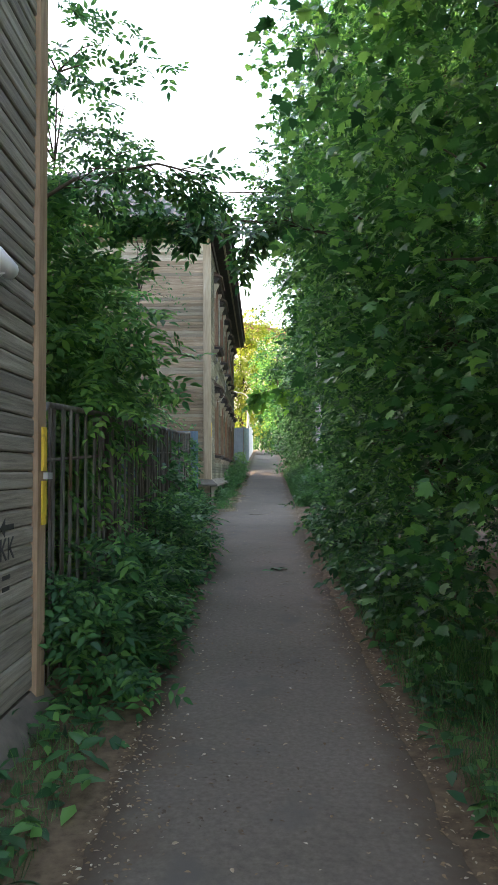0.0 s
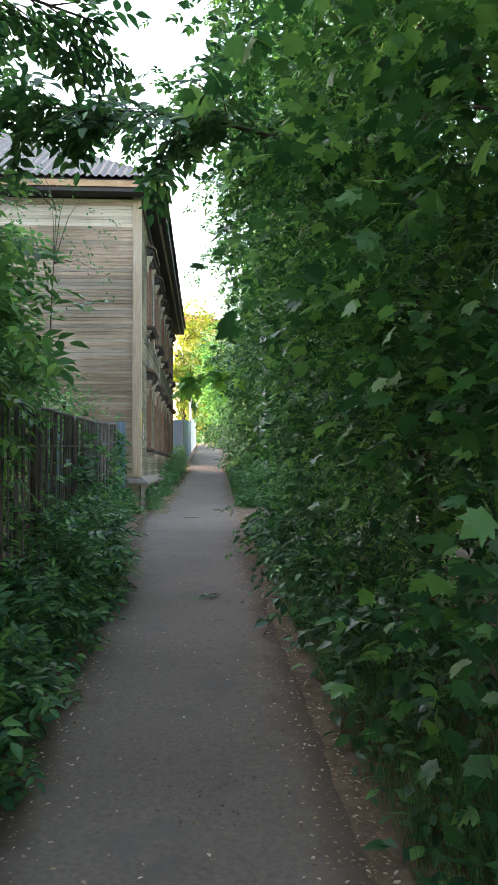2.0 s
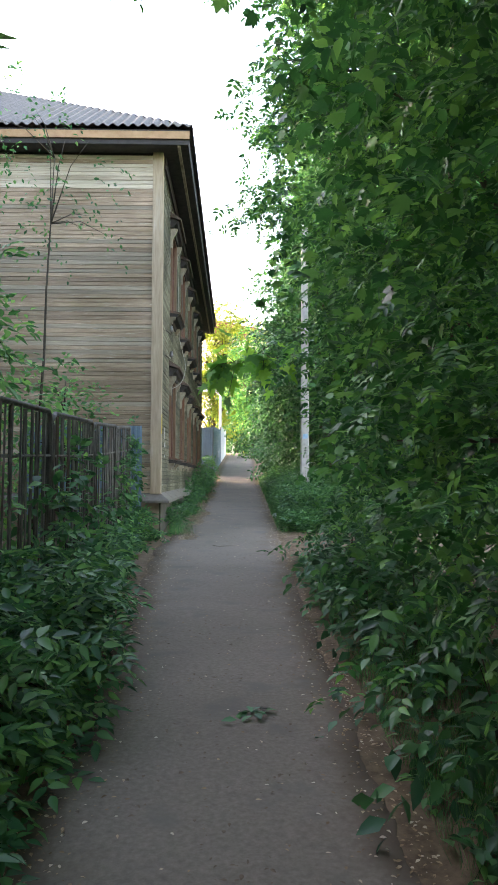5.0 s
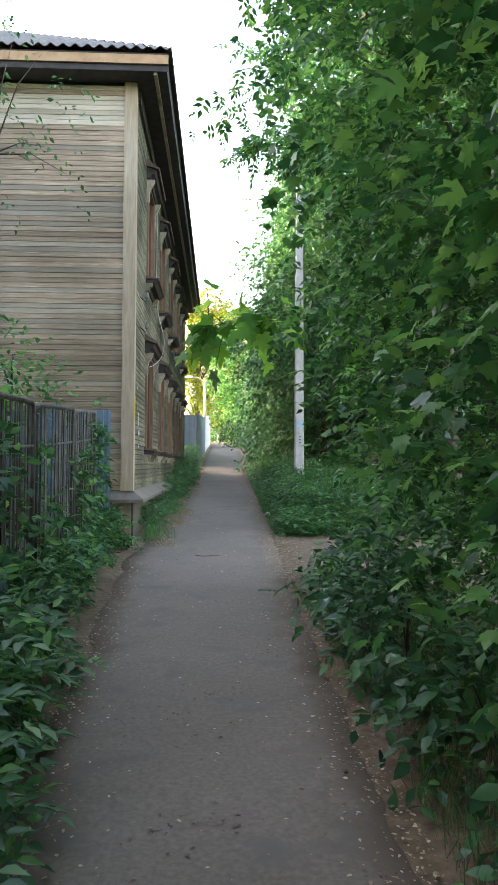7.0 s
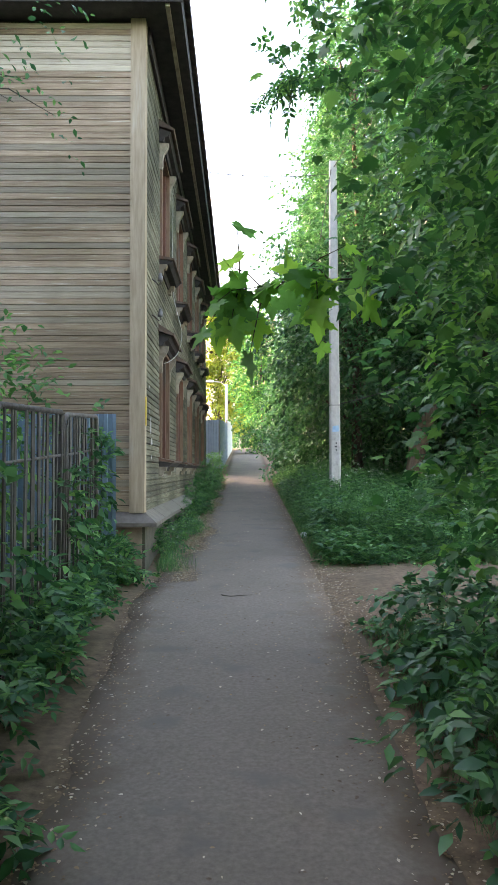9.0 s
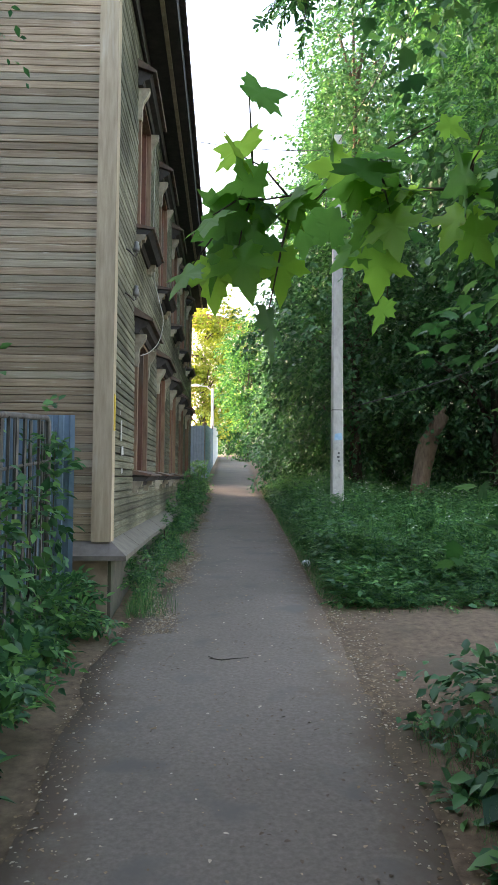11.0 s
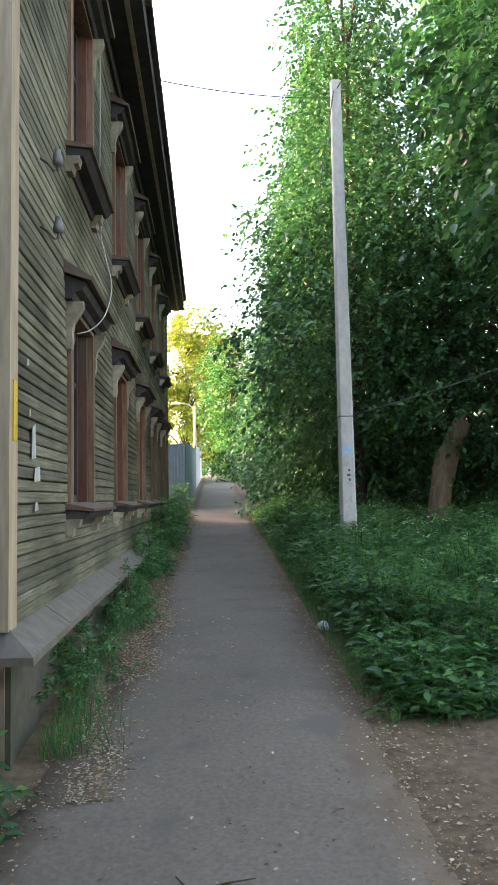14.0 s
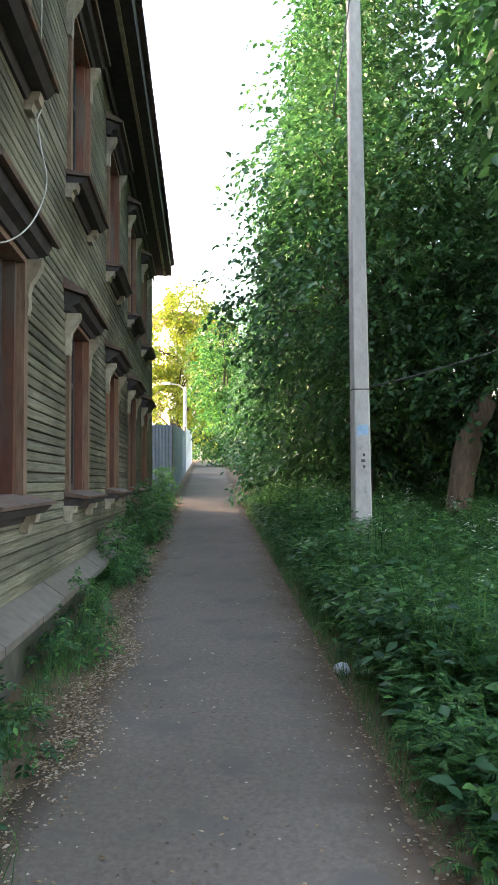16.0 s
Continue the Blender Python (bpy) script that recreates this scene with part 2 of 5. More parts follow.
# ---- building blocks ----
class Shape:
    """Vertices and faces of one mesh."""

    def __init__(self):
        self.v, self.f = [], []

    def box(self, x0, x1, y0, y1, z0, z1):
        i = len(self.v)
        self.v += [(x, y, z) for z in (z0, z1) for x, y in ((x0, y0), (x1, y0), (x1, y1), (x0, y1))]
        self.f += [tuple(i + k for k in q) for q in ((3, 2, 1, 0), (4, 5, 6, 7), (0, 1, 5, 4), (1, 2, 6, 5), (2, 3, 7, 6), (3, 0, 4, 7))]
        return self

    def prism(self, outline, axis, a, b):
        """A closed outline in the two other axes, drawn out along axis from a to b."""
        i, k = len(self.v), len(outline)
        for w in (a, b):
            for p, q in outline:
                self.v.append({0: (w, p, q), 1: (p, w, q), 2: (p, q, w)}[axis])
        self.f += [tuple(range(i, i + k)), tuple(range(i + 2 * k - 1, i + k - 1, -1))]
        self.f += [(i + j, i + (j + 1) % k, i + k + (j + 1) % k, i + k + j) for j in range(k)]
        return self

    def tube(self, points, radii, n=6):
        i = len(self.v)
        pts = [Vector(p) for p in points]
        for j, p in enumerate(pts):
            d = (pts[min(j + 1, len(pts) - 1)] - pts[max(j - 1, 0)]).normalized()
            u = d.orthogonal().normalized() if abs(d.z) > 0.9 else d.cross(Vector((0, 0, 1))).normalized()
            if abs(d.z) > 0.9:
                u = d.cross(Vector((0, 1, 0))).normalized()
            w = d.cross(u)
            r = radii[j] if isinstance(radii, (list, tuple)) else radii
            for k in range(n):
                a = 2 * math.pi * k / n
                self.v.append(tuple(p + u * r * math.cos(a) + w * r * math.sin(a)))
        for j in range(len(pts) - 1):
            for k in range(n):
                self.f.append((i + j * n + k, i + j * n + (k + 1) % n, i + (j + 1) * n + (k + 1) % n, i + (j + 1) * n + k))
        self.f += [tuple(i + k for k in range(n - 1, -1, -1)), tuple(i + (len(pts) - 1) * n + k for k in range(n))]
        return self

    def mesh(self, name, material, smooth=False):
        me = bpy.data.meshes.new(name)
        me.from_pydata(self.v, [], self.f)
        bm = bmesh.new()
        bm.from_mesh(me)
        bmesh.ops.recalc_face_normals(bm, faces=bm.faces)
        bm.to_mesh(me)
        bm.free()
        me.materials.append(material)
        if smooth:
            me.polygons.foreach_set("use_smooth", [True] * len(me.polygons))
        return me


def thing(name, at, label, category, group="", kind=""):
    ob = new(name)
    ob.location = at
    return tagged(ob, label, category, group, kind)


def part(name, me, parent, label="", at=(0, 0, 0), scale=(1, 1, 1), turn=(0, 0, 0)):
    """One mesh object under a thing or a part, placed in its parent's own space."""
    ob = new(name, me)
    ob.parent = parent
    ob.location, ob.scale, ob.rotation_euler = at, scale, turn
    return tagged(ob, label)


def solid(name, me, label, category, group="", kind="", at=(0, 0, 0)):
    ob = new(name, me)
    ob.location = at
    return tagged(ob, label, category, group, kind)


def lift(y):
    """Height of the ground along the lane."""
    return float(np.interp(y, (-60, 0, 4, 8.8, 12.15, 16, 17.9, 19.8, 30, 40, 60, 80, 95), (0, 0, 0.07, 0.26, 0.35, 0.54, 0.68, 0.80, 1.30, 1.82, 2.95, 4.1, 4.5)))


def leaf_mesh(name, material, points, heads, sizes, template, faces, rng, flat=0.6):
    """Many leaves as one mesh: each a copy of the template, pointing along its head, facing up more or less."""
    k = len(points)
    h = heads / np.linalg.norm(heads, axis=1, keepdims=True)
    up = rng.normal(0, 1 - flat, (k, 3)) + np.array([0, 0, 1.0])
    side = np.cross(h, up)
    side /= np.linalg.norm(side, axis=1, keepdims=True) + 1e-9
    nor = np.cross(side, h)
    tv = np.array(template)
    v = (points[:, None, :] + sizes[:, None, None] * (tv[None, :, 0:1] * side[:, None, :] + tv[None, :, 1:2] * h[:, None, :] + tv[None, :, 2:3] * nor[:, None, :]))
    v = v.reshape(-1, 3)
    tf = np.array(faces)
    f = (tf[None] + (np.arange(k) * len(tv))[:, None, None]).reshape(-1, tf.shape[1])
    me = bpy.data.meshes.new(name)
    me.vertices.add(len(v))
    me.vertices.foreach_set("co", v.ravel())
    me.loops.add(f.size)
    me.loops.foreach_set("vertex_index", f.ravel().astype(np.int32))
    me.polygons.add(len(f))
    me.polygons.foreach_set("loop_start", np.arange(0, f.size, f.shape[1], dtype=np.int32))
    me.update(calc_edges=True)
    me.polygons.foreach_set("use_smooth", np.ones(len(f), dtype=bool))
    me.materials.append(material)
    return me


OVAL = [(0, 0, 0), (0.26, 0.4, 0.06), (0, 0.42, 0), (-0.26, 0.4, 0.06), (0.17, 0.72, 0.0), (-0.17, 0.72, 0.0), (0, 1, -0.12)]
OVAL_F = [(0, 1, 2), (0, 2, 3), (2, 1, 4), (2, 5, 3), (2, 4, 6), (2, 6, 5)]
BLADE = [(-0.010, 0, 0), (0.010, 0, 0), (0.008, 0.6, 0.05), (-0.008, 0.6, 0.05), (0, 1, 0.24)]
BLADE_F = [(0, 1, 2), (0, 2, 3), (3, 2, 4)]
FLAKE = [(-0.3, 0, 0), (0.25, 0.1, 0.1), (0.2, 0.9, 0), (-0.2, 0.8, 0.12)]
FLAKE_F = [(0, 1, 2), (0, 2, 3)]
# a five-lobed maple leaf, as a fan round its middle
MAPLE = [(0, 0.42, 0), (0, 0, 0.0), (0.14, 0.02, 0.02), (0.40, 0.0, -0.05), (0.36, 0.18, 0.03), (0.62, 0.36, -0.03), (0.42, 0.44, 0.04), (0.56, 0.78, -0.04), (0.30, 0.66, 0.03), (0.20, 0.82, 0.0), (0, 1.08, -0.08)]
MAPLE += [(-x, y, z) for x, y, z in MAPLE[9:1:-1]]
MAPLE_F = [(0, i, i + 1) for i in range(1, len(MAPLE) - 1)] + [(0, len(MAPLE) - 1, 1)]


def compound(leaflets=5):
    """A feathered leaf: pairs of leaflets on one stalk and one at the tip."""
    v, f = [], []
    spots = [(0.25 + 0.5 * (i // 2) / max(1, (leaflets - 1) // 2), (1 if i % 2 else -1) * 62) for i in range(leaflets - 1)] + [(0.72, 0)]
    for d, a in spots:
        c, s, size, k = math.cos(radians(a)), math.sin(radians(a)), 0.42, len(v)
        for x, y, z in [(0, 0, 0), (0.20, 0.24, 0.05), (0.23, 0.50, 0.05), (0, 1.05, -0.16), (-0.23, 0.50, 0.05), (-0.20, 0.24, 0.05)]:
            v.append((size * (x * c + y * s), d + size * (y * c - x * s), size * z - 0.12 * d * d))
        f += [(k, k + 1, k + 2), (k, k + 2, k + 3), (k, k + 3, k + 4), (k, k + 4, k + 5)]
    return v, f


def fern(pairs=6):
    """A finely divided leaf: narrow leaflets in pairs, shorter towards the tip."""
    v, f = [], []
    for i in range(pairs):
        d, ln = 0.18 + 0.72 * i / pairs, 0.42 * (1 - 0.75 * i / pairs)
        for sd in (1, -1):
            k = len(v)
            v += [(0, d - 0.03, -0.15 * d * d), (sd * ln * 0.55, d + 0.20 * ln, 0.02 - 0.15 * d * d), (sd * ln, d + 0.55 * ln, -0.05 - 0.15 * d * d), (sd * ln * 0.4, d + 0.40 * ln, 0.02 - 0.15 * d * d)]
            f += [(k, k + 1, k + 2), (k, k + 2, k + 3)]
    return v, f


def toothed():
    """A large maple leaf with five toothed lobes on a long stalk."""
    half = [(0.0, 0.0), (0.10, -0.05), (0.25, -0.10), (0.27, 0.0), (0.44, 0.02), (0.34, 0.14), (0.40, 0.22), (0.58, 0.25), (0.55, 0.36), (0.72, 0.50), (0.50, 0.50), (0.44, 0.56), (0.30, 0.48), (0.24, 0.56), (0.27, 0.72), (0.17, 0.76), (0.12, 0.92), (0.0, 1.15)]
    ring = half + [(-x, y) for x, y in half[-2:0:-1]]
    v = [(0, 0.34, 0.0)] + [(x, y, 0.05 * math.cos(5 * math.atan2(x, y - 0.3)) - 0.22 * (x * x + (y - 0.34) ** 2)) for x, y in ring]
    n = len(ring)
    return v, [(0, i + 1, (i + 1) % n + 1) for i in range(n)]


FEATHER, FEATHER_F = compound(5)
PLAIN = [(0, 0, 0), (0.3, 0.45, 0.07), (0, 1, -0.12), (-0.3, 0.45, 0.07)]
ROUND = [(0, 0, 0), (0.27, 0.28, 0.05), (0.25, 0.62, 0.03), (0, 1, -0.12), (-0.25, 0.62, 0.03), (-0.27, 0.28, 0.05)]
FORMS = {"round": (ROUND, [(0, 1, 2), (0, 2, 3), (0, 3, 4), (0, 4, 5)]), "plain": (PLAIN, [(0, 1, 2), (0, 2, 3)]), "oval": (OVAL, OVAL_F), "maple": (MAPLE, MAPLE_F), "feather": (FEATHER, FEATHER_F), "fern": fern(), "toothed": toothed()}


def crown_mesh(name, blobs, count, size, form, material, seed, droop=0.35, per=9, reach=0.45, inner=0.3):
    """Leafy sprays over lumpy shells: each spray is a twig's length of leaves, so that clumps and gaps show."""
    rng = np.random.default_rng(seed)
    area = np.array([(r[0] * r[1] + r[1] * r[2] + r[0] * r[2]) for _, r in blobs])
    sprays = max(1, count // per)
    which = rng.choice(len(blobs), sprays, p=area / area.sum())
    c = np.array([b[0] for b in blobs])[which]
    r = np.array([b[1] for b in blobs])[which]
    d = rng.normal(0, 1, (sprays, 3))
    d /= np.linalg.norm(d, axis=1, keepdims=True)
    lump = 1 + 0.16 * np.sin(d[:, 0] * 7 + which + seed) * np.sin(d[:, 1] * 6 + which * 2) + 0.14 * np.sin(d[:, 2] * 9 + which * 3 + seed)
    depth = np.where(rng.random(sprays) < inner, rng.uniform(0.45, 0.85, sprays), rng.uniform(0.82, 1.05, sprays))
    root = c + d * r * (lump * depth)[:, None]
    head = d + rng.normal(0, 0.45, (sprays, 3))
    head[:, 2] -= droop
    head /= np.linalg.norm(head, axis=1, keepdims=True)
    along = np.linspace(0, 1, per)[None, :, None] * reach * rng.uniform(0.6, 1.3, (sprays, 1, 1))
    pts = root[:, None, :] + head[:, None, :] * along
    pts[:, :, 2] -= (np.linspace(0, 1, per)[None, :] ** 2) * 0.12
    turn = np.where(np.arange(per) % 2 == 0, 1.0, -1.0)[None, :, None]
    side = np.cross(head, np.array([0, 0, 1.0]))
    side /= np.linalg.norm(side, axis=1, keepdims=True) + 1e-9
    lh = head[:, None, :] * 0.7 + side[:, None, :] * turn * 0.8 + rng.normal(0, 0.35, (sprays, per, 3))
    lh[:, :, 2] -= 0.25
    pts, lh = pts.reshape(-1, 3) + rng.normal(0, 0.03, (sprays * per, 3)), lh.reshape(-1, 3)
    keep = pts[:, 2] > np.array([lift(y) for y in pts[:, 1]]) + 0.03
    pts, lh = pts[keep], lh[keep]
    return leaf_mesh(name, material, pts, lh, size * rng.uniform(0.6, 1.25, len(pts)), *FORMS[form], rng)


def tree(name, foot, lean_to, girth, blobs, count, size, form, material, seed, label, category="tree", group="", droop=0.35, reach=0.45, inner=0.3):
    """Trunk with limbs into each leafy mass, and a crown of sprays."""
    rng = random.Random(seed)
    t = thing(name, (0, 0, 0), label, category, group)
    z0 = lift(foot[1])
    s, limbs = Shape(), Shape()
    top = Vector(lean_to)
    base = Vector((foot[0], foot[1], z0 - 0.1))
    stem = [base.lerp(top, k / 6) + Vector((rng.uniform(-1, 1), rng.uniform(-1, 1), 0)) * girth * 0.5 * (k > 0) for k in range(7)]
    s.tube(stem, [girth * (1.25 if k == 0 else 1 - 0.13 * k) for k in range(7)], 9)
    for c, r in blobs:
        c = Vector(c)
        k = min(range(1, 7), key=lambda q: abs(stem[q].z - (c.z - r[2] * 0.6)))
        for _ in range(3):
            end = c + Vector((rng.uniform(-0.8, 0.8) * r[0], rng.uniform(-0.8, 0.8) * r[1], rng.uniform(-0.2, 0.8) * r[2]))
            mid = stem[k].lerp(end, 0.5) + Vector((0, 0, 0.15 * (end - stem[k]).length))
            limbs.tube([stem[k], mid, end], [girth * 0.38, girth * 0.22, girth * 0.07], 5)
    part("trunk", s.mesh("trunk", M_BARK if girth > 0.05 else M_TWIG, True), t)
    tagged(part("branchwork", limbs.mesh("branchwork", M_BARK if girth > 0.05 else M_TWIG, True), t), kind="stuff")
    part("crown", crown_mesh("crown", blobs, count, size, form, material, seed, droop, reach=reach, inner=inner), t)
    return t


def branch(name, pts, twigs, size, form, material, seed, label, thick=0.02, per=10, short=1.0, hang=0.35):
    """A bough that hangs over the lane: a bent stem, side twigs and their leaves."""
    rng = np.random.default_rng(seed)
    t = thing(name, (0, 0, 0), label, "branch")
    s, tw = Shape(), Shape()
    p = [Vector(q) for q in pts]
    s.tube(p, [thick * (1 - 0.8 * k / (len(p) - 1)) for k in range(len(p))], 6)
    P, Hd = [], []
    for i in range(twigs):
        u = rng.uniform(0.25, 1.0) * (len(p) - 1)
        k = min(int(u), len(p) - 2)
        a = p[k].lerp(p[k + 1], u - k)
        d = (p[k + 1] - p[k]).normalized() * 0.6 + Vector(rng.normal(0, 0.6, 3))
        d.z -= 0.25
        d = d.normalized() * float(rng.uniform(0.25, 0.6)) * short
        tw.tube([a, a + d * 0.5 + Vector((0, 0, 0.03)), a + d], [0.006, 0.004, 0.002], 4)
        for q in range(per):
            w = q / (per - 1)
            P.append(a + d * w)
            side = d.normalized().cross(Vector((0, 0, 1))) * (1 if q % 2 else -1)
            Hd.append(d.normalized() * 0.8 + side * 0.8 + Vector(rng.normal(0, 0.3, 3)) + Vector((0, 0, -hang)))
    part("stem", s.mesh("stem", M_TWIG, True), t)
    tagged(part("twig_work", tw.mesh("twig_work", M_TWIG, True), t), kind="stuff")
    part("foliage", leaf_mesh("foliage", material, np.array(P), np.array(Hd), size * rng.uniform(0.6, 1.2, len(P)), *FORMS[form], rng), t)
    return t


# ---- ground and lane ----
def path_edges(y):
    left = float(np.interp(y, (-20, 2.5, 4.4, 9, 12, 15.8, 17.0, 18.7, 24, 30, 55, 90), (-0.72, -0.66, -0.68, -0.78, -0.92, -1.12, -0.98, -0.74, -0.72, -0.68, -0.6, -0.6)))
    right = float(np.interp(y, (-20, 2.5, 9, 14, 16, 20, 24, 30, 55, 90), (0.76, 0.76, 0.74, 0.80, 0.84, 0.87, 0.93, 0.98, 1.5, 1.6)))
    return left, right


def build_ground():
    xs = np.concatenate([[-600, -200, -60, -25, -12], np.arange(-6, 8.01, 0.2), [12, 25, 60, 200, 600]])
    ys = np.concatenate([[-600, -200, -60, -25, -12], np.arange(-6, 45.01, 0.2), np.arange(46, 100, 2.0), [110, 130, 200, 400, 900]])
    v, f = [], []
    for y in ys:
        a, b = path_edges(y)
        for x in xs:
            bank = 0.05 * min(1.0, max(0.0, x - b, a - x))
            v.append((x, y, lift(y) + bank + 0.03 * noise.noise((x * 2.3, y * 2.3, 0)) * min(1.0, max(0.0, 3 * max(x - b, a - x)))  - 0.012))
    k = len(xs)
    for j in range(len(ys) - 1):
        for i in range(k - 1):
            f.append((j * k + i, j * k + i + 1, (j + 1) * k + i + 1, (j + 1) * k + i))
    me = bpy.data.meshes.new("ground")
    me.from_pydata(v, [], f)
    me.polygons.foreach_set("use_smooth", [True] * len(f))
    me.materials.append(M_SOIL)
    solid("ground", me, "bare brown soil with trodden leaf litter", "ground", kind="structure")
    v, f = [], []
    ys = np.concatenate([np.arange(-12, 45, 0.1), np.arange(45, 92, 1.0)])
    for y in ys:
        a, b = path_edges(y)
        a += 0.07 * noise.noise((0, y * 1.7, 3)) + 0.03 * noise.noise((0, y * 7, 5))
        b += 0.07 * noise.noise((9, y * 1.5, 3)) + 0.03 * noise.noise((9, y * 7, 5))
        z = lift(y)
        for u in (0, 0, 0.12, 0.3, 0.5, 0.7, 0.88, 1, 1):
            x = a + (b - a) * u
            v.append((x, y, z + 0.012 * (1 - (2 * u - 1) ** 4) + 0.008 * noise.noise((x * 1.5, y * 1.5, 1)) + 0.006))
        v[-9] = (v[-9][0] - 0.03, y, z - 0.06)
        v[-1] = (v[-1][0] + 0.03, y, z - 0.06)
    for j in range(len(ys) - 1):
        for i in range(8):
            f.append((j * 9 + i, j * 9 + i + 1, j * 9 + i + 10, j * 9 + i + 9))
    me = bpy.data.meshes.new("pavement")
    me.from_pydata(v, [], f)
    me.polygons.foreach_set("use_smooth", [True] * len(f))
    me.materials.append(M_PATH)
    dust = me.attributes.new("dust", "FLOAT", "POINT")
    dust.data.foreach_set("value", [(0.62, 0.55, 0.28, 0.06, 0.0, 0.06, 0.28, 0.55, 0.62)[k % 9] for k in range(len(v))])
    solid("pavement", me, "narrow worn grey asphalt footpath with ragged edges", "footpath", kind="structure")


build_ground()

# ---- the old two-storey wooden house ----
HX, HY0, HY1, HB, HT = -1.19, 17.0, 32.4, 1.33, 7.3      # front plane, both ends, foot and top of the boarding
DEEP, PITCH = 9.0, 0.0747
house = thing("wooden_house", (0, 0, 0), "old two-storey wooden house with weathered grey boards", "house")
WIN_Y = [18.68 + 2.66 * i for i in range(5)]
WIN_W = 1.0
LEVELS = [(2.03, 3.58), (4.89, 6.50)]


def house_shell():
    s = Shape()
    x0, x1 = HX - 0.22, HX - 0.03
    edges = [HY0 + 0.2] + [e for y in WIN_Y for e in (y, y + WIN_W)] + [HY1]
    for i in range(0, len(edges), 2):
        s.box(x0, x1, edges[i], edges[i + 1], HB, HT)
    for y in WIN_Y:
        for z0, z1 in ((HB, LEVELS[0][0]), (LEVELS[0][1], LEVELS[1][0]), (LEVELS[1][1], HT)):
            s.box(x0, x1, y, y + WIN_W, z0, z1)
    front = part("front_wall", s.mesh("front_wall", M_CORE), house, "front wall of grey-green weathered boards")
    gable = part("end_wall", Shape().box(HX - DEEP, HX - 0.03, HY0 + 0.03, HY0 + 0.2, HB, HT).mesh("end_wall", M_CORE), house, "end wall of brown-grey weathered boards")
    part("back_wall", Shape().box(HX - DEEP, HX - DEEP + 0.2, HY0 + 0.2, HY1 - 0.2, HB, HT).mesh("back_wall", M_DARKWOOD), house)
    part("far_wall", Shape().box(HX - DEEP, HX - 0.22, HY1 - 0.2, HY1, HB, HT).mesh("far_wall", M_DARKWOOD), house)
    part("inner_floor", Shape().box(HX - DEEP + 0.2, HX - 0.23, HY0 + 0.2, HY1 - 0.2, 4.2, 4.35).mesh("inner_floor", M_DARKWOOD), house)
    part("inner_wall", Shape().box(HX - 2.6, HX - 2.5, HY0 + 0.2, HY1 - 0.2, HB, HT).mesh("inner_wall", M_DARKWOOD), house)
    s = Shape()
    s.box(HX - DEEP, HX - 0.02, HY0 + 0.02, HY1, 0.1, 1.22)
    part("plinth", s.mesh("plinth", M_PLASTER), house, "stained ochre plaster plinth")
    # front face of the plinth, darker than its plaster body
    part("plinth_facing", Shape().box(HX - 0.019, HX + 0.012, HY0 + 0.03, HY1, 0.1, 1.2).mesh("plinth_facing", M_PLINTH_FRONT), house, "dark grey-brown concrete plinth facing")
    return front, gable


front_wall, end_wall = house_shell()


def ledges():
    """The sloping tin-covered ledge over the plinth, sheet by sheet."""
    prof = [(HX - 0.02, 1.24), (HX + 0.17, 1.19), (HX + 0.17, 1.235), (HX - 0.02, 1.37)]
    y = HY0 + 0.0
    rng = random.Random(5)
    while y < HY1:
        w = min(rng.uniform(0.75, 0.95), HY1 - y)
        s = Shape().prism(prof, 1, 0, w - 0.008)
        part("ledge_sheet", s.mesh("ledge_sheet", M_LEDGE), house, at=(0, y, rng.uniform(-0.006, 0.006)))
        y += w
    prof = [(HY0 + 0.02, 1.24), (HY0 - 0.13, 1.19), (HY0 - 0.13, 1.235), (HY0 + 0.02, 1.37)]
    part("ledge_sheet", Shape().prism(prof, 0, HX - DEEP, HX - 0.0).mesh("ledge_sheet", M_LEDGE), house)
    s = Shape()
    i = [(HX, HY0, 1.37), (HX + 0.17, HY0, 1.235), (HX + 0.17, HY0 - 0.13, 1.235), (HX, HY0 - 0.13, 1.235), (HX, HY0, 1.19), (HX + 0.17, HY0, 1.19), (HX + 0.17, HY0 - 0.13, 1.19), (HX, HY0 - 0.13, 1.19)]
    s.v += i
    s.f += [(0, 1, 2), (0, 2, 3), (4, 7, 6, 5), (1, 5, 6, 2), (2, 6, 7, 3), (0, 3, 7, 4), (0, 4, 5, 1)]
    part("ledge_corner", s.mesh("ledge_corner", M_LEDGE), house)


ledges()
cb = Shape()
cb.box(HX - 0.165, HX + 0.015, HY0 - 0.035, HY0 - 0.004, HB + 0.02, HT)
cb.box(HX + 0.004, HX + 0.015, HY0 - 0.003, HY0 + 0.13, HB + 0.02, HT)
part("corner_board", cb.mesh("corner_board", M_CORNER), house, "pale wide corner board")


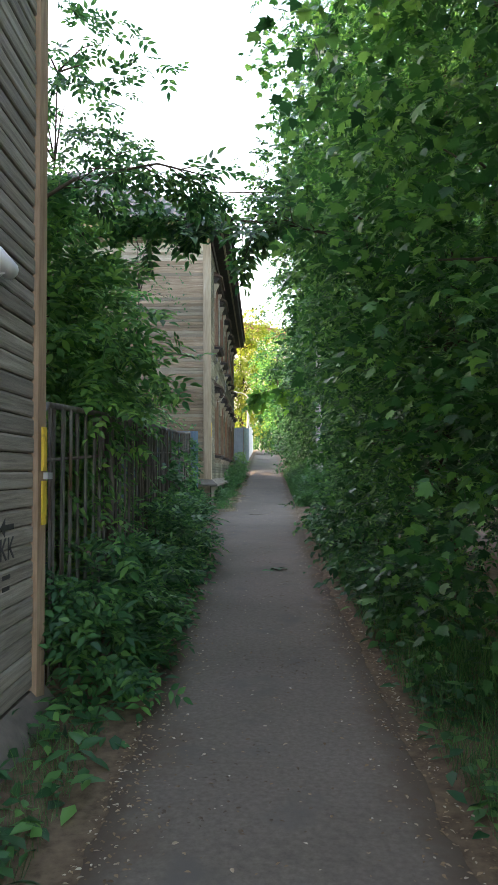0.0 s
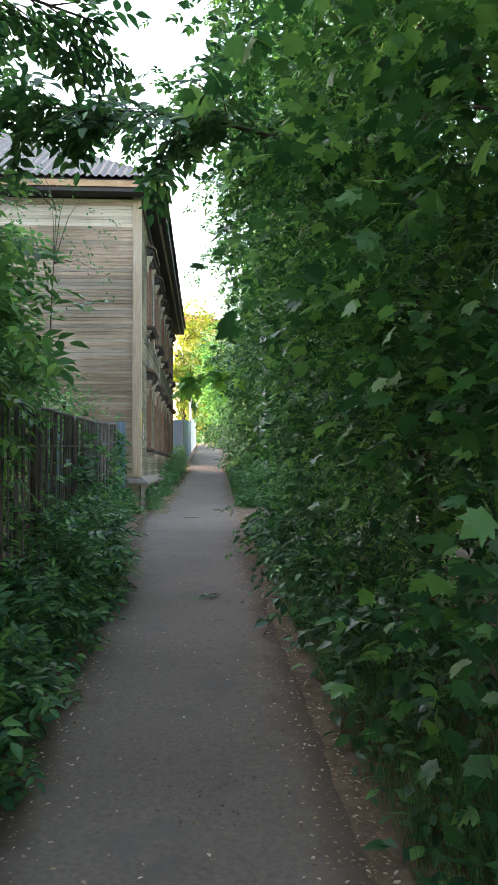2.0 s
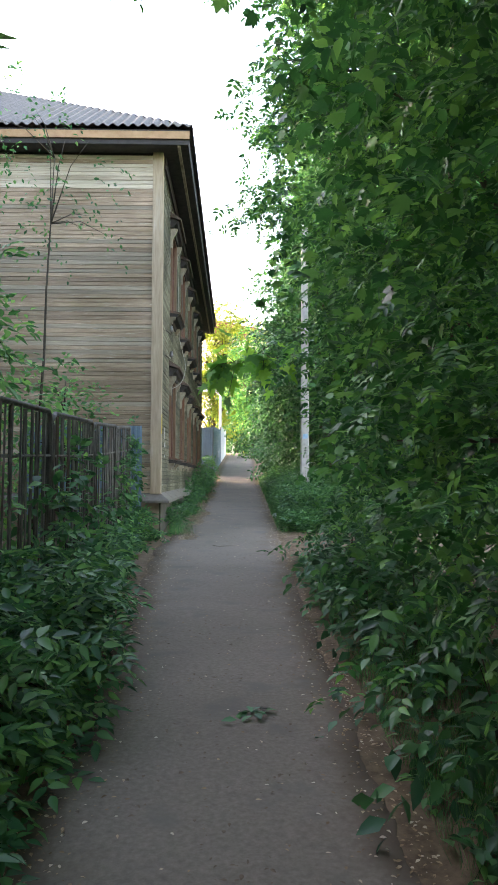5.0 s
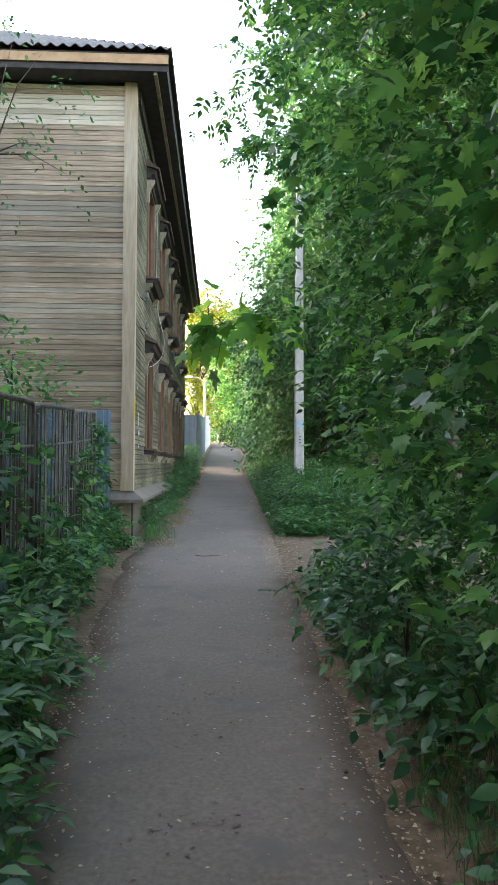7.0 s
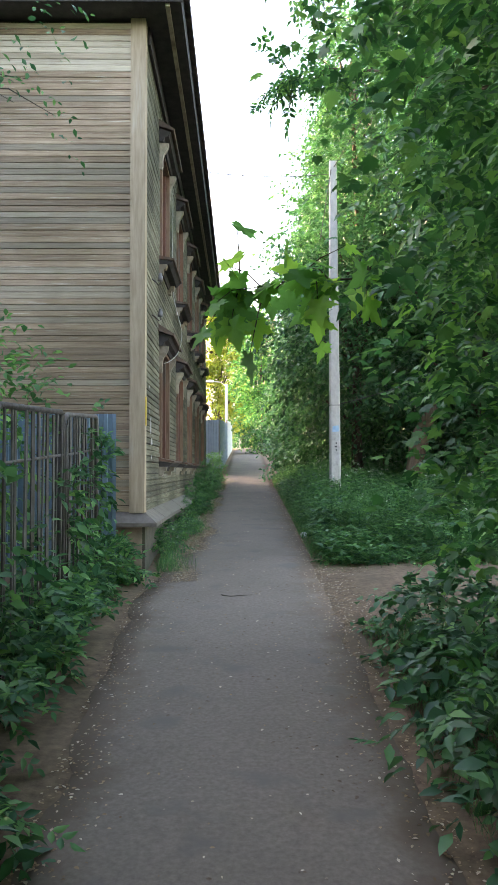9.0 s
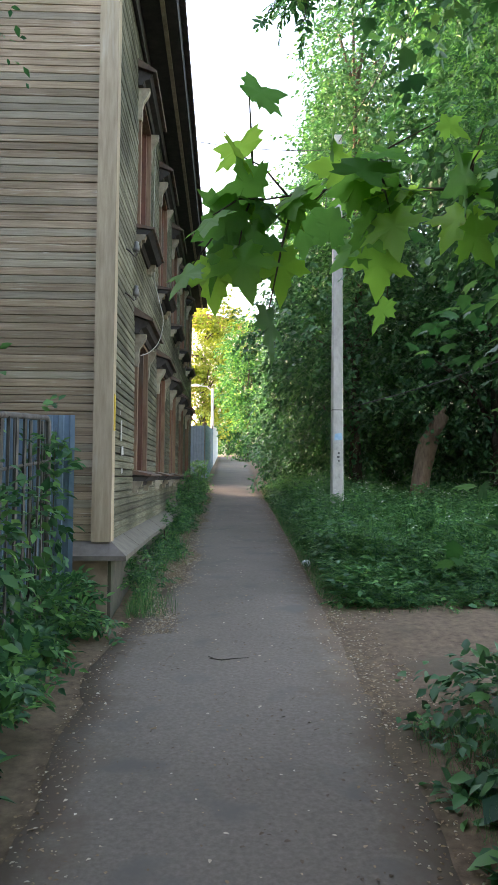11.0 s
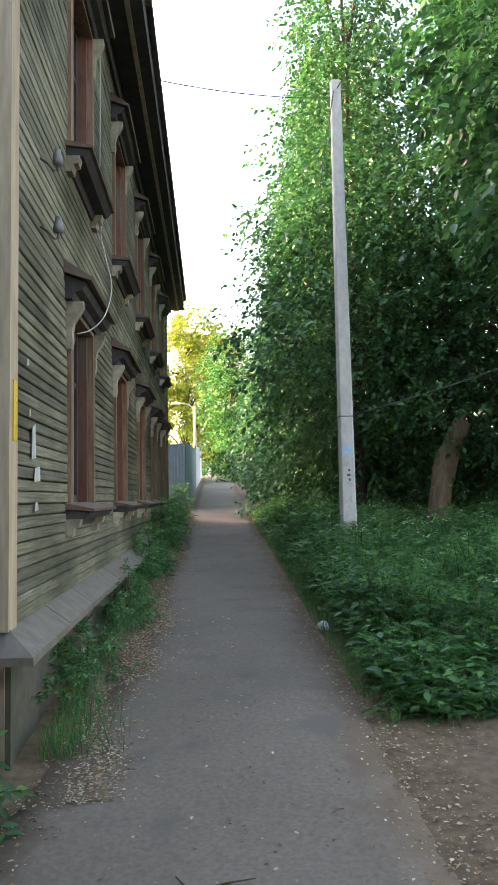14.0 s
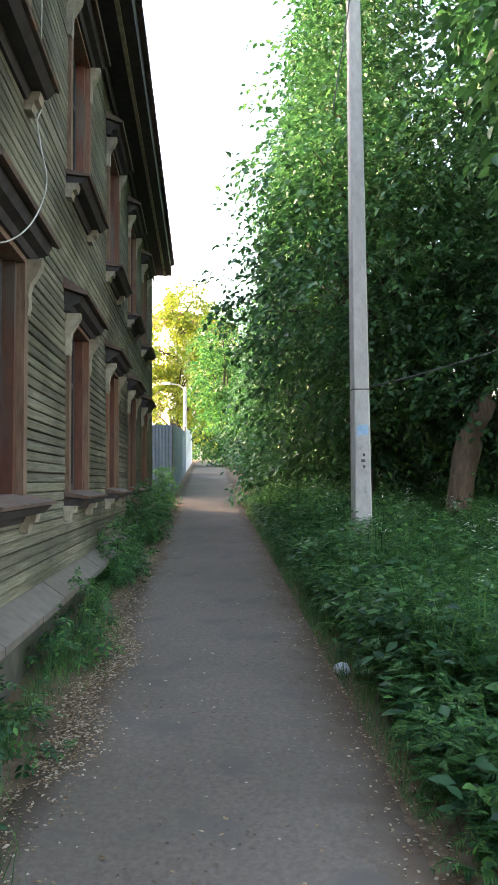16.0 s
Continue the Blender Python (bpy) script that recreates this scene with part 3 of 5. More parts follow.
def window_meshes(h):
    """Meshes of one window, with the wall face at x = 0, its near edge at y = 0 and its foot at z = 0."""
    w, m = WIN_W, {}
    m["head"] = Shape().box(-0.16, 0.035, 0.02, w - 0.02, h - 0.02, h + 0.10).mesh("head", M_CASING)
    m["casing"] = Shape().box(-0.16, 0.035, -0.08, 0.02, -0.02, h + 0.06).mesh("casing", M_CASING)
    m["jamb"] = Shape().box(-0.20, -0.02, 0.021, 0.07, 0.0, h - 0.021).mesh("jamb", M_RED)
    s = Shape()
    a, b = 0.071, w - 0.071
    for y0, y1 in ((a, a + 0.05), (b - 0.05, b), ((a + b) / 2 - 0.035, (a + b) / 2 + 0.035)):
        s.box(-0.15, -0.10, y0, y1, 0.03, h - 0.022)
    for z0, z1 in ((0.0, 0.06), (h - 0.09, h - 0.022), (h * 0.66, h * 0.66 + 0.05)):
        s.box(-0.147, -0.103, a, b, z0, z1)
    m["sash"] = s.mesh("sash", M_DARKWOOD)
    m["pane"] = Shape().box(-0.128, -0.124, 0.09, w - 0.09, 0.04, h - 0.06).mesh("pane", M_GLASS)
    # hood: sloping tin shelf over a moulded cornice
    s = Shape().prism([(0.0, h + 0.22), (0.215, h + 0.15), (0.225, h + 0.175), (0.0, h + 0.32)], 1, -0.22, w + 0.22)
    m["hood_shelf"] = s.mesh("hood_shelf", M_SILL)
    s = Shape().prism([(0.0, h + 0.02), (0.06, h + 0.02), (0.08, h + 0.07), (0.14, h + 0.09), (0.17, h + 0.15), (0.0, h + 0.21)], 1, -0.18, w + 0.18)
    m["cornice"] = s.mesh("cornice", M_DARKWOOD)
    curl = [(0.0, h - 0.36), (0.04, h - 0.36), (0.052, h - 0.30), (0.048, h - 0.22), (0.06, h - 0.15), (0.10, h - 0.09), (0.13, h - 0.03), (0.135, h + 0.015), (0.0, h + 0.015)]
    m["bracket"] = Shape().prism(curl, 1, 0, 0.085).mesh("bracket", M_TRIM)
    s = Shape().prism([(-0.02, -0.05), (0.215, -0.072), (0.222, -0.052), (-0.02, 0.0)], 1, -0.16, w + 0.16)
    m["sill"] = s.mesh("sill", M_SILL)
    s = Shape().prism([(0.0, -0.13), (0.14, -0.13), (0.19, -0.08), (0.0, -0.055)], 1, -0.14, w + 0.14)
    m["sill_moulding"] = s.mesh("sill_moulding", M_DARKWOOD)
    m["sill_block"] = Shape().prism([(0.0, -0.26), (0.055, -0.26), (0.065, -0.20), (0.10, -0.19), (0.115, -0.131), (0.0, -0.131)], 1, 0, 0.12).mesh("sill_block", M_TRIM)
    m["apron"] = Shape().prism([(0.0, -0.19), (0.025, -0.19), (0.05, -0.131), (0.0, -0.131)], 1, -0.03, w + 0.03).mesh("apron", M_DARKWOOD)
    return m


for z0, z1 in LEVELS:
    kit = window_meshes(z1 - z0)
    for y in WIN_Y:
        win = part("window", kit["head"], house, "tall window with faded wooden casing", (HX, y, z0))
        for key in ("sash", "pane", "hood_shelf", "cornice", "sill", "sill_moulding", "apron"):
            o = part(key, kit[key], win, "dark brown tin sill" if key == "sill" else "")
            if key == "pane":
                o.visible_shadow = False
        for key, yy in (("casing", 0.0), ("casing", WIN_W + 0.06), ("jamb", 0.0), ("jamb", WIN_W - 0.091), ("bracket", -0.12), ("bracket", WIN_W + 0.02), ("sill_block", -0.15), ("sill_block", WIN_W + 0.03)):
            part(key, kit[key], win, at=(0, yy, 0))


def roof():
    """Hip roof of wavy sheets with soffit, fascia and eave boards."""
    ex, y0, y1, xb, ez = HX + 0.54, HY0 - 0.42, HY1 + 0.35, HX - DEEP - 0.43, 7.56
    half = (ex - xb) / 2
    wave, amp = 0.17, 0.026

    def slope(a0, a1, swap, edge, inward):
        v, f = [], []
        n = int((a1 - a0) / wave * 6)
        for i in range(n + 1):
            a = a0 + (a1 - a0) * i / n
            reach = min(half, a - a0, a1 - a)
            lumps = amp * math.sin(2 * math.pi * a / wave)
            for k in range(2):
                d = reach * k
                z = ez + d * 0.66 + lumps * (1 if k == 0 or reach > 0.3 else 0.3)
                for th in (0, 0.012):
                    e = edge + inward * d
                    v.append((e, a, z + th + 0.03) if not swap else (a, e, z + th + 0.03))
        for i in range(n):
            q = 4 * i
            f += [(q, q + 4, q + 6, q + 2), (q + 1, q + 3, q + 7, q + 5), (q, q + 1, q + 5, q + 4)]
        me = bpy.data.meshes.new("roof_slope")
        me.from_pydata(v, [], f)
        me.materials.append(M_ROOF)
        part("roof_slope", me, house, "grey wavy asbestos-cement roof sheets")

    slope(y0, y1, False, ex, -1)
    slope(y0, y1, False, xb, 1)
    slope(xb, ex, True, y0, 1)
    slope(xb, ex, True, y1, -1)
    for x0, x1, ya, yb, z0, z1 in ((HX + 0.001, ex - 0.05, y0 + 0.06, y1 - 0.06, 7.30, 7.325), (xb, HX, y0 + 0.06, HY0 - 0.001, 7.30, 7.325), (xb, HX, HY1 + 0.001, y1 - 0.06, 7.30, 7.325), (xb + 0.05, HX, HY0, HY1, 7.301, 7.32)):
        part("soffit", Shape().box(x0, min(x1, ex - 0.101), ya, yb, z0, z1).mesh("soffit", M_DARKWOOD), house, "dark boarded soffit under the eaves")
    part("fascia", Shape().box(xb, ex - 0.05, y0 + 0.03, y0 + 0.058, 7.38, 7.51).mesh("fascia", M_FASCIA), house, "ochre painted fascia board")
    part("eave_board", Shape().box(xb, ex - 0.052, y0 + 0.062, y0 + 0.08, 7.29, 7.55).mesh("eave_board", M_DARKWOOD), house)
    part("fascia", Shape().box(ex - 0.10, ex - 0.075, y0 + 0.06, y1 - 0.06, 7.30, 7.54).mesh("fascia", M_DARKWOOD), house, "dark fascia along the front eave")
    part("eave_rail", Shape().box(ex - 0.26, ex - 0.21, y0 + 0.1, y1 - 0.1, 7.26, 7.299).mesh("eave_rail", M_TRIM), house)
    part("frieze", Shape().box(HX + 0.02, HX + 0.05, HY0 + 0.14, HY1, 7.08, 7.298).mesh("frieze", M_DARKWOOD), house)


roof()

# cables and insulators on the front
for y, z in ((17.74, 4.33), (17.76, 3.87)):
    o = thing("insulator", (HX + 0.03, y, z), "old porcelain insulator on a bent iron hook", "insulator", "insulators on the house wall")
    o.scale = (0.8, 0.8, 0.8)
    part("hook", Shape().tube([(-0.03, -0.08, -0.02), (0.03, -0.08, -0.06), (0.08, -0.04, -0.11), (0.1, 0, -0.09), (0.1, 0, 0.0)], 0.011, 6).mesh("hook", M_IRON, True), o)
    part("cap", Shape().tube([(0.1, 0, -0.04), (0.1, 0, 0.0), (0.1, 0, 0.01), (0.1, 0, 0.05), (0.1, 0, 0.06), (0.1, 0, 0.09), (0.1, 0, 0.1)], [0.042, 0.045, 0.04, 0.038, 0.027, 0.03, 0.012], 12).mesh("cap", M_PORC, True), o)


def eased(pts, steps=6):
    """A smooth line through the points."""
    p = [Vector(q) for q in pts]
    out = []
    for i in range(len(p) - 1):
        a, b, c, d = p[max(i - 1, 0)], p[i], p[i + 1], p[min(i + 2, len(p) - 1)]
        for k in range(steps):
            t = k / steps
            out.append(0.5 * (2 * b + (c - a) * t + (2 * a - 5 * b + 4 * c - d) * t * t + (3 * b - a - 3 * c + d) * t ** 3))
    return out + [p[-1]]


def cable(name, pts, r, material, label):
    pts = eased(pts) if len(pts) < 12 else pts
    solid(name, Shape().tube(pts, r, 5).mesh(name, material, True), label, "cable")


cable("drop_cable", [(HX + 0.06, 19.95, 7.2), (HX + 0.06, 19.98, 6.2), (HX + 0.05, 20.0, 5.2), (HX + 0.07, 19.95, 4.8), (HX + 0.12, 19.6, 4.5), (HX + 0.20, 19.35, 4.2), (HX + 0.27, 19.2, 3.9), (HX + 0.24, 19.0, 3.6), (HX + 0.14, 18.9, 3.45), (HX + 0.05, 18.75, 3.38)], 0.005, M_PALE, "pale loose cable hanging down the house front")
o = solid("gas_marker", Shape().box(HX + 0.0155, HX + 0.022, HY0 + 0.02, HY0 + 0.09, 2.38, 2.72).mesh("gas_marker", M_YELLOW), "small yellow painted marker strip on the corner board", "marker")
for y, z, w, h in ((17.42, 2.30, 0.10, 0.22), (17.48, 2.16, 0.16, 0.10), (17.3, 2.85, 0.05, 0.05), (17.5, 1.98, 0.09, 0.06), (17.36, 2.55, 0.03, 0.05)):
    solid("paper_scrap", Shape().prism([(y, z), (y + w, z + 0.01), (y + w * 0.9, z + h), (y + w * 0.2, z + h * 0.9)], 0, HX + 0.021, HX + 0.024).mesh("paper_scrap", M_PAPER), "torn scrap of an old paper notice", "notice", "paper scraps on the boards")

# ---- the nearer wooden building ----
NX, NY = -1.34, 4.28
near = thing("boarded_building", (0, 0, 0), "grey wooden building with peeling horizontal boards", "house")
near_wall = part("side_wall", Shape().box(NX - 0.25, NX - 0.03, -14, NY - 0.06, 0.25, 7.5).mesh("side_wall", M_CORE), near)
part("end_wall", Shape().box(NX - 8, NX - 0.251, NY - 0.25, NY - 0.05, 0.1, 7.5).mesh("end_wall", M_NEARBOARD), near)
part("corner_post", Shape().prism([(NX - 0.14, NY - 0.12), (NX + 0.03, NY - 0.12), (NX + 0.045, NY - 0.02), (NX + 0.03, NY), (NX - 0.14, NY)], 2, 0.12, 7.5).mesh("corner_post", M_NEARPOST), near, "brown peeling corner post")
part("pale_strip", Shape().box(NX - 0.02, NX + 0.012, NY + 0.002, NY + 0.03, 0.3, 7.4).mesh("pale_strip", M_TRIM), near)
part("roof", Shape().box(NX - 8.3, NX + 0.45, -14.4, NY + 0.45, 7.5, 7.7).mesh("roof", M_ROOF), near)
part("footing", Shape().prism([(NX - 0.25, -0.1), (NX + 0.16, -0.1), (NX + 0.13, 0.09), (NX + 0.0, 0.24), (NX - 0.25, 0.24)], 1, -14, NY + 0.08).mesh("footing", M_LEDGE), near, "sloping grey concrete footing")
part("yellow_reflector", Shape().box(NX + 0.046, NX + 0.056, NY - 0.11, NY - 0.03, 1.52, 1.78).box(NX + 0.05, NX + 0.06, NY - 0.10, NY - 0.04, 1.54, 1.76).mesh("yellow_reflector", M_YELLOW), near, "yellow painted plate")
part("yellow_reflector", Shape().box(NX + 0.046, NX + 0.056, NY - 0.11, NY - 0.03, 1.20, 1.46).mesh("yellow_reflector", M_YELLOW), near, "yellow painted plate")
part("clamp", Shape().box(NX + 0.03, NX + 0.07, NY - 0.05, NY + 0.04, 1.47, 1.51).mesh("clamp", M_GREYBOX), near)
cam_box = thing("security_camera", (NX - 0.02, 3.47, 2.50), "small white bullet security camera on the boards", "camera")
part("housing", Shape().tube([(0.09, -0.16, 0.05), (0.10, -0.15, 0.05), (0.10, 0.05, 0.03), (0.10, 0.06, 0.03)], [0.03, 0.048, 0.048, 0.044], 14).mesh("housing", M_WHITE, True), cam_box)
part("lens", Shape().tube([(0.10, 0.061, 0.03), (0.10, 0.066, 0.03)], [0.036, 0.034], 14).mesh("lens", M_BLACK), cam_box)
part("mount", Shape().tube([(0.0, -0.04, -0.04), (0.06, -0.04, -0.03), (0.1, -0.04, 0.0)], 0.015, 8).mesh("mount", M_WHITE), cam_box)
jb = thing("junction_box", (NX - 0.025, 3.46, 2.22), "grey plastic junction box with ribbed front", "box")
part("box", Shape().prism([(-0.01, -0.06), (0.05, -0.05), (0.05, 0.05), (-0.01, 0.06)], 2, -0.05, 0.14).mesh("box", M_GREYBOX), jb)
for k in range(3):
    part("rib", Shape().box(0.05, 0.056, -0.035 + 0.028 * k, -0.022 + 0.028 * k, -0.04, 0.12).mesh("rib", M_WHITE), jb)


def writing(text, at, size, material, label):
    cu = bpy.data.curves.new("painted_letters", "FONT")
    cu.body, cu.size, cu.extrude = text, size, 0.001
    cu.align_x = "CENTER"
    tmp = new("tmp", cu)
    me = bpy.data.meshes.new_from_object(tmp.evaluated_get(bpy.context.evaluated_depsgraph_get()))
    bpy.data.objects.remove(tmp)
    me.materials.clear()
    me.materials.append(material)
    ob = solid("painted_letters", me, label, "lettering", at=at)
    ob.rotation_euler = (radians(90), 0, radians(90))
    return ob


writing("KK", (NX + 0.006, 3.73, 1.05), 0.17, M_BLACK, "black stencilled letters on the grey boards")
arrow = Shape().prism([(3.63, 1.22), (3.70, 1.27), (3.70, 1.235), (3.83, 1.235), (3.83, 1.205), (3.70, 1.205), (3.70, 1.17)], 0, NX + 0.004, NX + 0.006)
solid("painted_arrow", arrow.mesh("painted_arrow", M_BLACK), "black stencilled arrow on the grey boards", "marking")
for k, (y, z, w) in enumerate(((3.72, 0.96, 0.06), (3.72, 0.90, 0.05), (3.74, 0.82, 0.05))):
    solid("painted_bar", Shape().box(NX + 0.004, NX + 0.006, y - w, y + w, z - 0.012, z + 0.012).mesh("painted_bar", M_BLACK), "faded black stencilled mark on the boards", "marking")

# ---- picket fence ----
def fence_x(y):
    return float(np.interp(y, (4.3, 9, 13, 17), (-1.37, -1.38, -1.50, -1.66)))


bar = Shape().box(-0.013, 0.013, -0.006, 0.006, 0, 1).mesh("picket", M_IRON)
FENCE_Y = [4.42, 6.5, 8.6, 10.7, 12.75, 14.75, 16.55]
frng = random.Random(3)
for y0, y1 in zip(FENCE_Y, FENCE_Y[1:]):
    xa, xb, h = fence_x(y0), fence_x(y1), 1.86
    fs = thing("fence_section", (xa, y0, lift(y0)), "rusty grey iron picket fence section with rounded frame", "fence", "sections of the picket fence")
    fs.rotation_euler = (0, 0, math.atan2(xa - xb, y1 - y0))
    run, rise = math.hypot(xb - xa, y1 - y0) - 0.07, lift(y1) - lift(y0)
    hoop = [(0, 0.03, 0.0), (0, 0.03, h - 0.1), (0, 0.05, h - 0.03), (0, 0.12, h), (0, run - 0.09, h + rise), (0, run - 0.02, h + rise - 0.03), (0, run, h + rise - 0.1), (0, run, rise)]
    part("frame", Shape().tube(hoop, 0.022, 8).mesh("frame", M_IRON, True), fs)
    for u in (0.22, 1.5):
        part("rail", Shape().tube([(0, 0.05, u), (0, run - 0.02, u + rise)], 0.013, 6).mesh("rail", M_IRON), fs)
    part("post", Shape().box(-0.075, -0.025, -0.03, 0.03, -0.1, h + 0.02).mesh("post", M_IRON), fs)
    n = int(run / 0.115)
    for i in range(1, n):
        y = 0.05 + (run - 0.07) * i / n
        z = rise * y / run
        part("picket", bar, fs, at=(0.018 * (i % 2) - 0.009, y + frng.uniform(-0.008, 0.008), 0.05 + z), scale=(1, 1, h - 0.06 - frng.uniform(0, 0.02)), turn=(frng.uniform(-0.012, 0.012), frng.uniform(-0.008, 0.008), frng.uniform(0.9, 1.8)))


def profiled(a, b, base_a, base_b, height, pitch=0.1, deep=0.018):
    """Trapezoid-profiled sheet between two plan points."""
    a, b = Vector((a[0], a[1], 0)), Vector((b[0], b[1], 0))
    d = (b - a).normalized()
    nrm = Vector((d.y, -d.x, 0))
    n = int((b - a).length / pitch)
    v, f = [], []
    for i in range(n):
        for u, o in ((0.0, 0), (0.45, 0), (0.55, 1), (0.95, 1)):
            w = (i + u) / n
            p = a.lerp(b, w) + nrm * deep * o
            z = base_a + (base_b - base_a) * w
            for back in (0, 0.003):
                q = p - nrm * back
                v += [(q.x, q.y, z), (q.x, q.y, z + height)]
    k = len(v) // 4
    for i in range(k - 1):
        q = 4 * i
        f += [(q, q + 4, q + 5, q + 1), (q + 2, q + 3, q + 7, q + 6), (q + 1, q + 5, q + 7, q + 3)]
    me = bpy.data.meshes.new("sheet")
    me.from_pydata(v, [], f)
    return me


def sheet_fence(label, a, b, height, material, group):
    t = thing("sheet_metal_fence", (0, 0, 0), label, "fence", group)
    me = profiled(a, b, lift(a[1]) - 0.05, lift(b[1]) - 0.05, height + 0.1)
    me.materials.append(material)
    part("sheet", me, t)
    d = Vector((b[0] - a[0], b[1] - a[1], 0))
    for k in range(int(d.length / 2.5) + 1):
        p = Vector((a[0], a[1], 0)) + d.normalized() * min(2.5 * k + 0.05, d.length) - Vector((d.y, -d.x, 0)).normalized() * 0.04
        part("post", Shape().box(-0.03, 0.03, -0.03, 0.03, -0.1, height + 0.1).mesh("post", M_IRON), t, at=(p.x, p.y, lift(p.y)))
    return t


sheet_fence("blue-grey profiled sheet fence beside the house end wall", (-3.4, 16.72), (-1.46, 16.72), 1.85, M_BLUE, "")
sheet_fence("blue profiled sheet fence beyond the old house", (-3.4, 36.6), (-0.88, 36.6), 2.15, M_BLUE, "blue fence along the lane")
sheet_fence("blue profiled sheet fence along the lane", (-0.88, 36.6), (-0.85, 54.0), 2.2, M_BLUE, "blue fence along the lane")
sheet_fence("white sheet fence at the far end of the lane", (-0.84, 54.2), (-0.75, 74.0), 2.4, M_WHITE, "")

# ---- concrete pole, wires, stump, far lamp ----
PX, PY = 1.95, 23.5
pole = thing("utility_pole", (PX, PY, lift(PY)), "square pale concrete utility pole with torn notices", "pole")
s = Shape()
for z, w in ((-0.3, 0.115), (7.45, 0.075)):
    s.v += [(x * w, y * w, z) for x, y in ((-1, -0.8), (-0.8, -1), (0.8, -1), (1, -0.8), (1, 0.8), (0.8, 1), (-0.8, 1), (-1, 0.8))]
s.f += [tuple(range(7, -1, -1)), tuple(range(8, 16))] + [(i, (i + 1) % 8, 8 + (i + 1) % 8, 8 + i) for i in range(8)]
part("shaft", s.mesh("shaft", M_POLE), pole)
for z0, z1, x0, x1, mt, lb in ((1.66, 1.80, -0.07, 0.075, M_BLUEPAPER, "pale blue paper strip"), (1.46, 1.63, -0.075, 0.06, M_PAPER, "torn white notice"), (1.18, 1.33, -0.03, 0.06, M_PAPER, "torn white notice"), (0.95, 1.06, -0.06, 0.05, M_PAPER, "torn white notice")):
    part("notice", Shape().prism([(x0, z0), (x1, z0 + 0.012), (x1 - 0.01, z1), (x0 + 0.012, z1 - 0.015)], 1, -0.1165, -0.1145).mesh("notice", mt), pole, lb)
for k, z in enumerate((1.27, 1.34, 1.41)):
    part("figure_bar", Shape().box(0.0 - 0.02 * (k % 2), 0.03, -0.1175, -0.1168, z, z + 0.035).mesh("figure_bar", M_WIRE), pole)
part("band", Shape().box(-0.108, 0.108, -0.108, 0.108, 2.22, 2.235).mesh("band", M_WIRE), pole)
ptop = lift(PY) + 7.3


def sag(a, b, dip, n=14):
    return [(a[0] + (b[0] - a[0]) * k / n, a[1] + (b[1] - a[1]) * k / n, a[2] + (b[2] - a[2]) * k / n - dip * 4 * (k / n) * (1 - k / n)) for k in range(n + 1)]


cable("overhead_wire", sag((PX, PY, ptop - 0.1), (-0.73, 22.3, 7.7), 0.08), 0.007, M_WIRE, "thin wire from the pole to the eaves")
cable("overhead_wire", sag((PX, PY, ptop), (4.0, 14.0, 10.8), 0.3), 0.009, M_WIRE, "dark wire running up from the pole top")
cable("overhead_wire", sag((PX, PY, lift(PY) + 2.23), (9.0, 22.0, 6.2), 0.35), 0.008, M_WIRE, "dark slack wire tied round the pole")
cable("overhead_wire", sag((PX - 0.05, PY - 0.1, ptop - 0.05), (PX - 0.3, PY - 0.1, ptop - 1.6), 0.0, 6), 0.009, M_WIRE, "dark loose wire end at the pole top")
stump = thing("broken_trunk", (4.4, 27.0, lift(27.0)), "leaning broken-off tree trunk with reddish bark", "tree stump")
part("trunk", Shape().tube([(0.0, 0, -0.2), (0.03, 0, 0.15), (0.06, 0, 0.5), (0.13, 0, 1.0), (0.20, 0, 1.35), (0.30, 0, 1.7), (0.50, 0, 2.1), (0.62, 0, 2.32)], [0.34, 0.26, 0.22, 0.21, 0.235, 0.22, 0.19, 0.17], 18).mesh("trunk", M_STUMP, True), stump)
part("splinter", Shape().tube([(0.56, 0.05, 2.2), (0.72, 0.06, 2.52)], [0.12, 0.02], 5).mesh("splinter", M_STUMP), stump)
lamp = thing("street_lamp", (-1.0, 60.0, lift(60.0)), "pale concrete street lamp post", "street lamp")
part("post", Shape().tube([(0, 0, -0.2), (0, 0, 5.2)], [0.14, 0.09], 8).mesh("post", M_POLE), lamp)
part("arm", Shape().tube([(0, 0, 5.0), (-0.4, -0.2, 5.3), (-1.0, -0.4, 5.35)], 0.04, 6).mesh("arm", M_POLE), lamp)
part("head", Shape().prism([(-1.5, 5.3), (-0.95, 5.28), (-0.9, 5.4), (-1.2, 5.46), (-1.5, 5.38)], 1, -0.52, -0.28).mesh("head", M_WHITE), lamp)

# ---- far building at the end ----
far = thing("apartment_building", (-6, 110, 3.5), "pale apartment house with red brick top storey and chimney", "building")
far.rotation_euler = (0, 0, radians(-50))
part("wall", Shape().box(-16, 3, 0, 12, 0, 19.2).mesh("wall", M_FARWALL), far)
part("parapet", Shape().box(-16.2, 3.2, -0.2, 12.2, 19.2, 21.2).mesh("parapet", M_BRICK), far, "red brick parapet")
part("chimney", Shape().box(0.5, 1.6, 1, 2.1, 21.2, 23.8).mesh("chimney", M_BRICK), far)
pane_me = Shape().box(0, 1.5, -0.1, 0.05, 0, 1.6).mesh("window", M_DARKWOOD)
for r in range(6):
    for c in range(6):
        part("window", pane_me, far, at=(-15 + 2.9 * c, 0, 1.5 + 2.75 * r))


# ---- greenery ----
def mass(x, y, z, a, b, c):
    return ((x, y, z), (a, b, c))


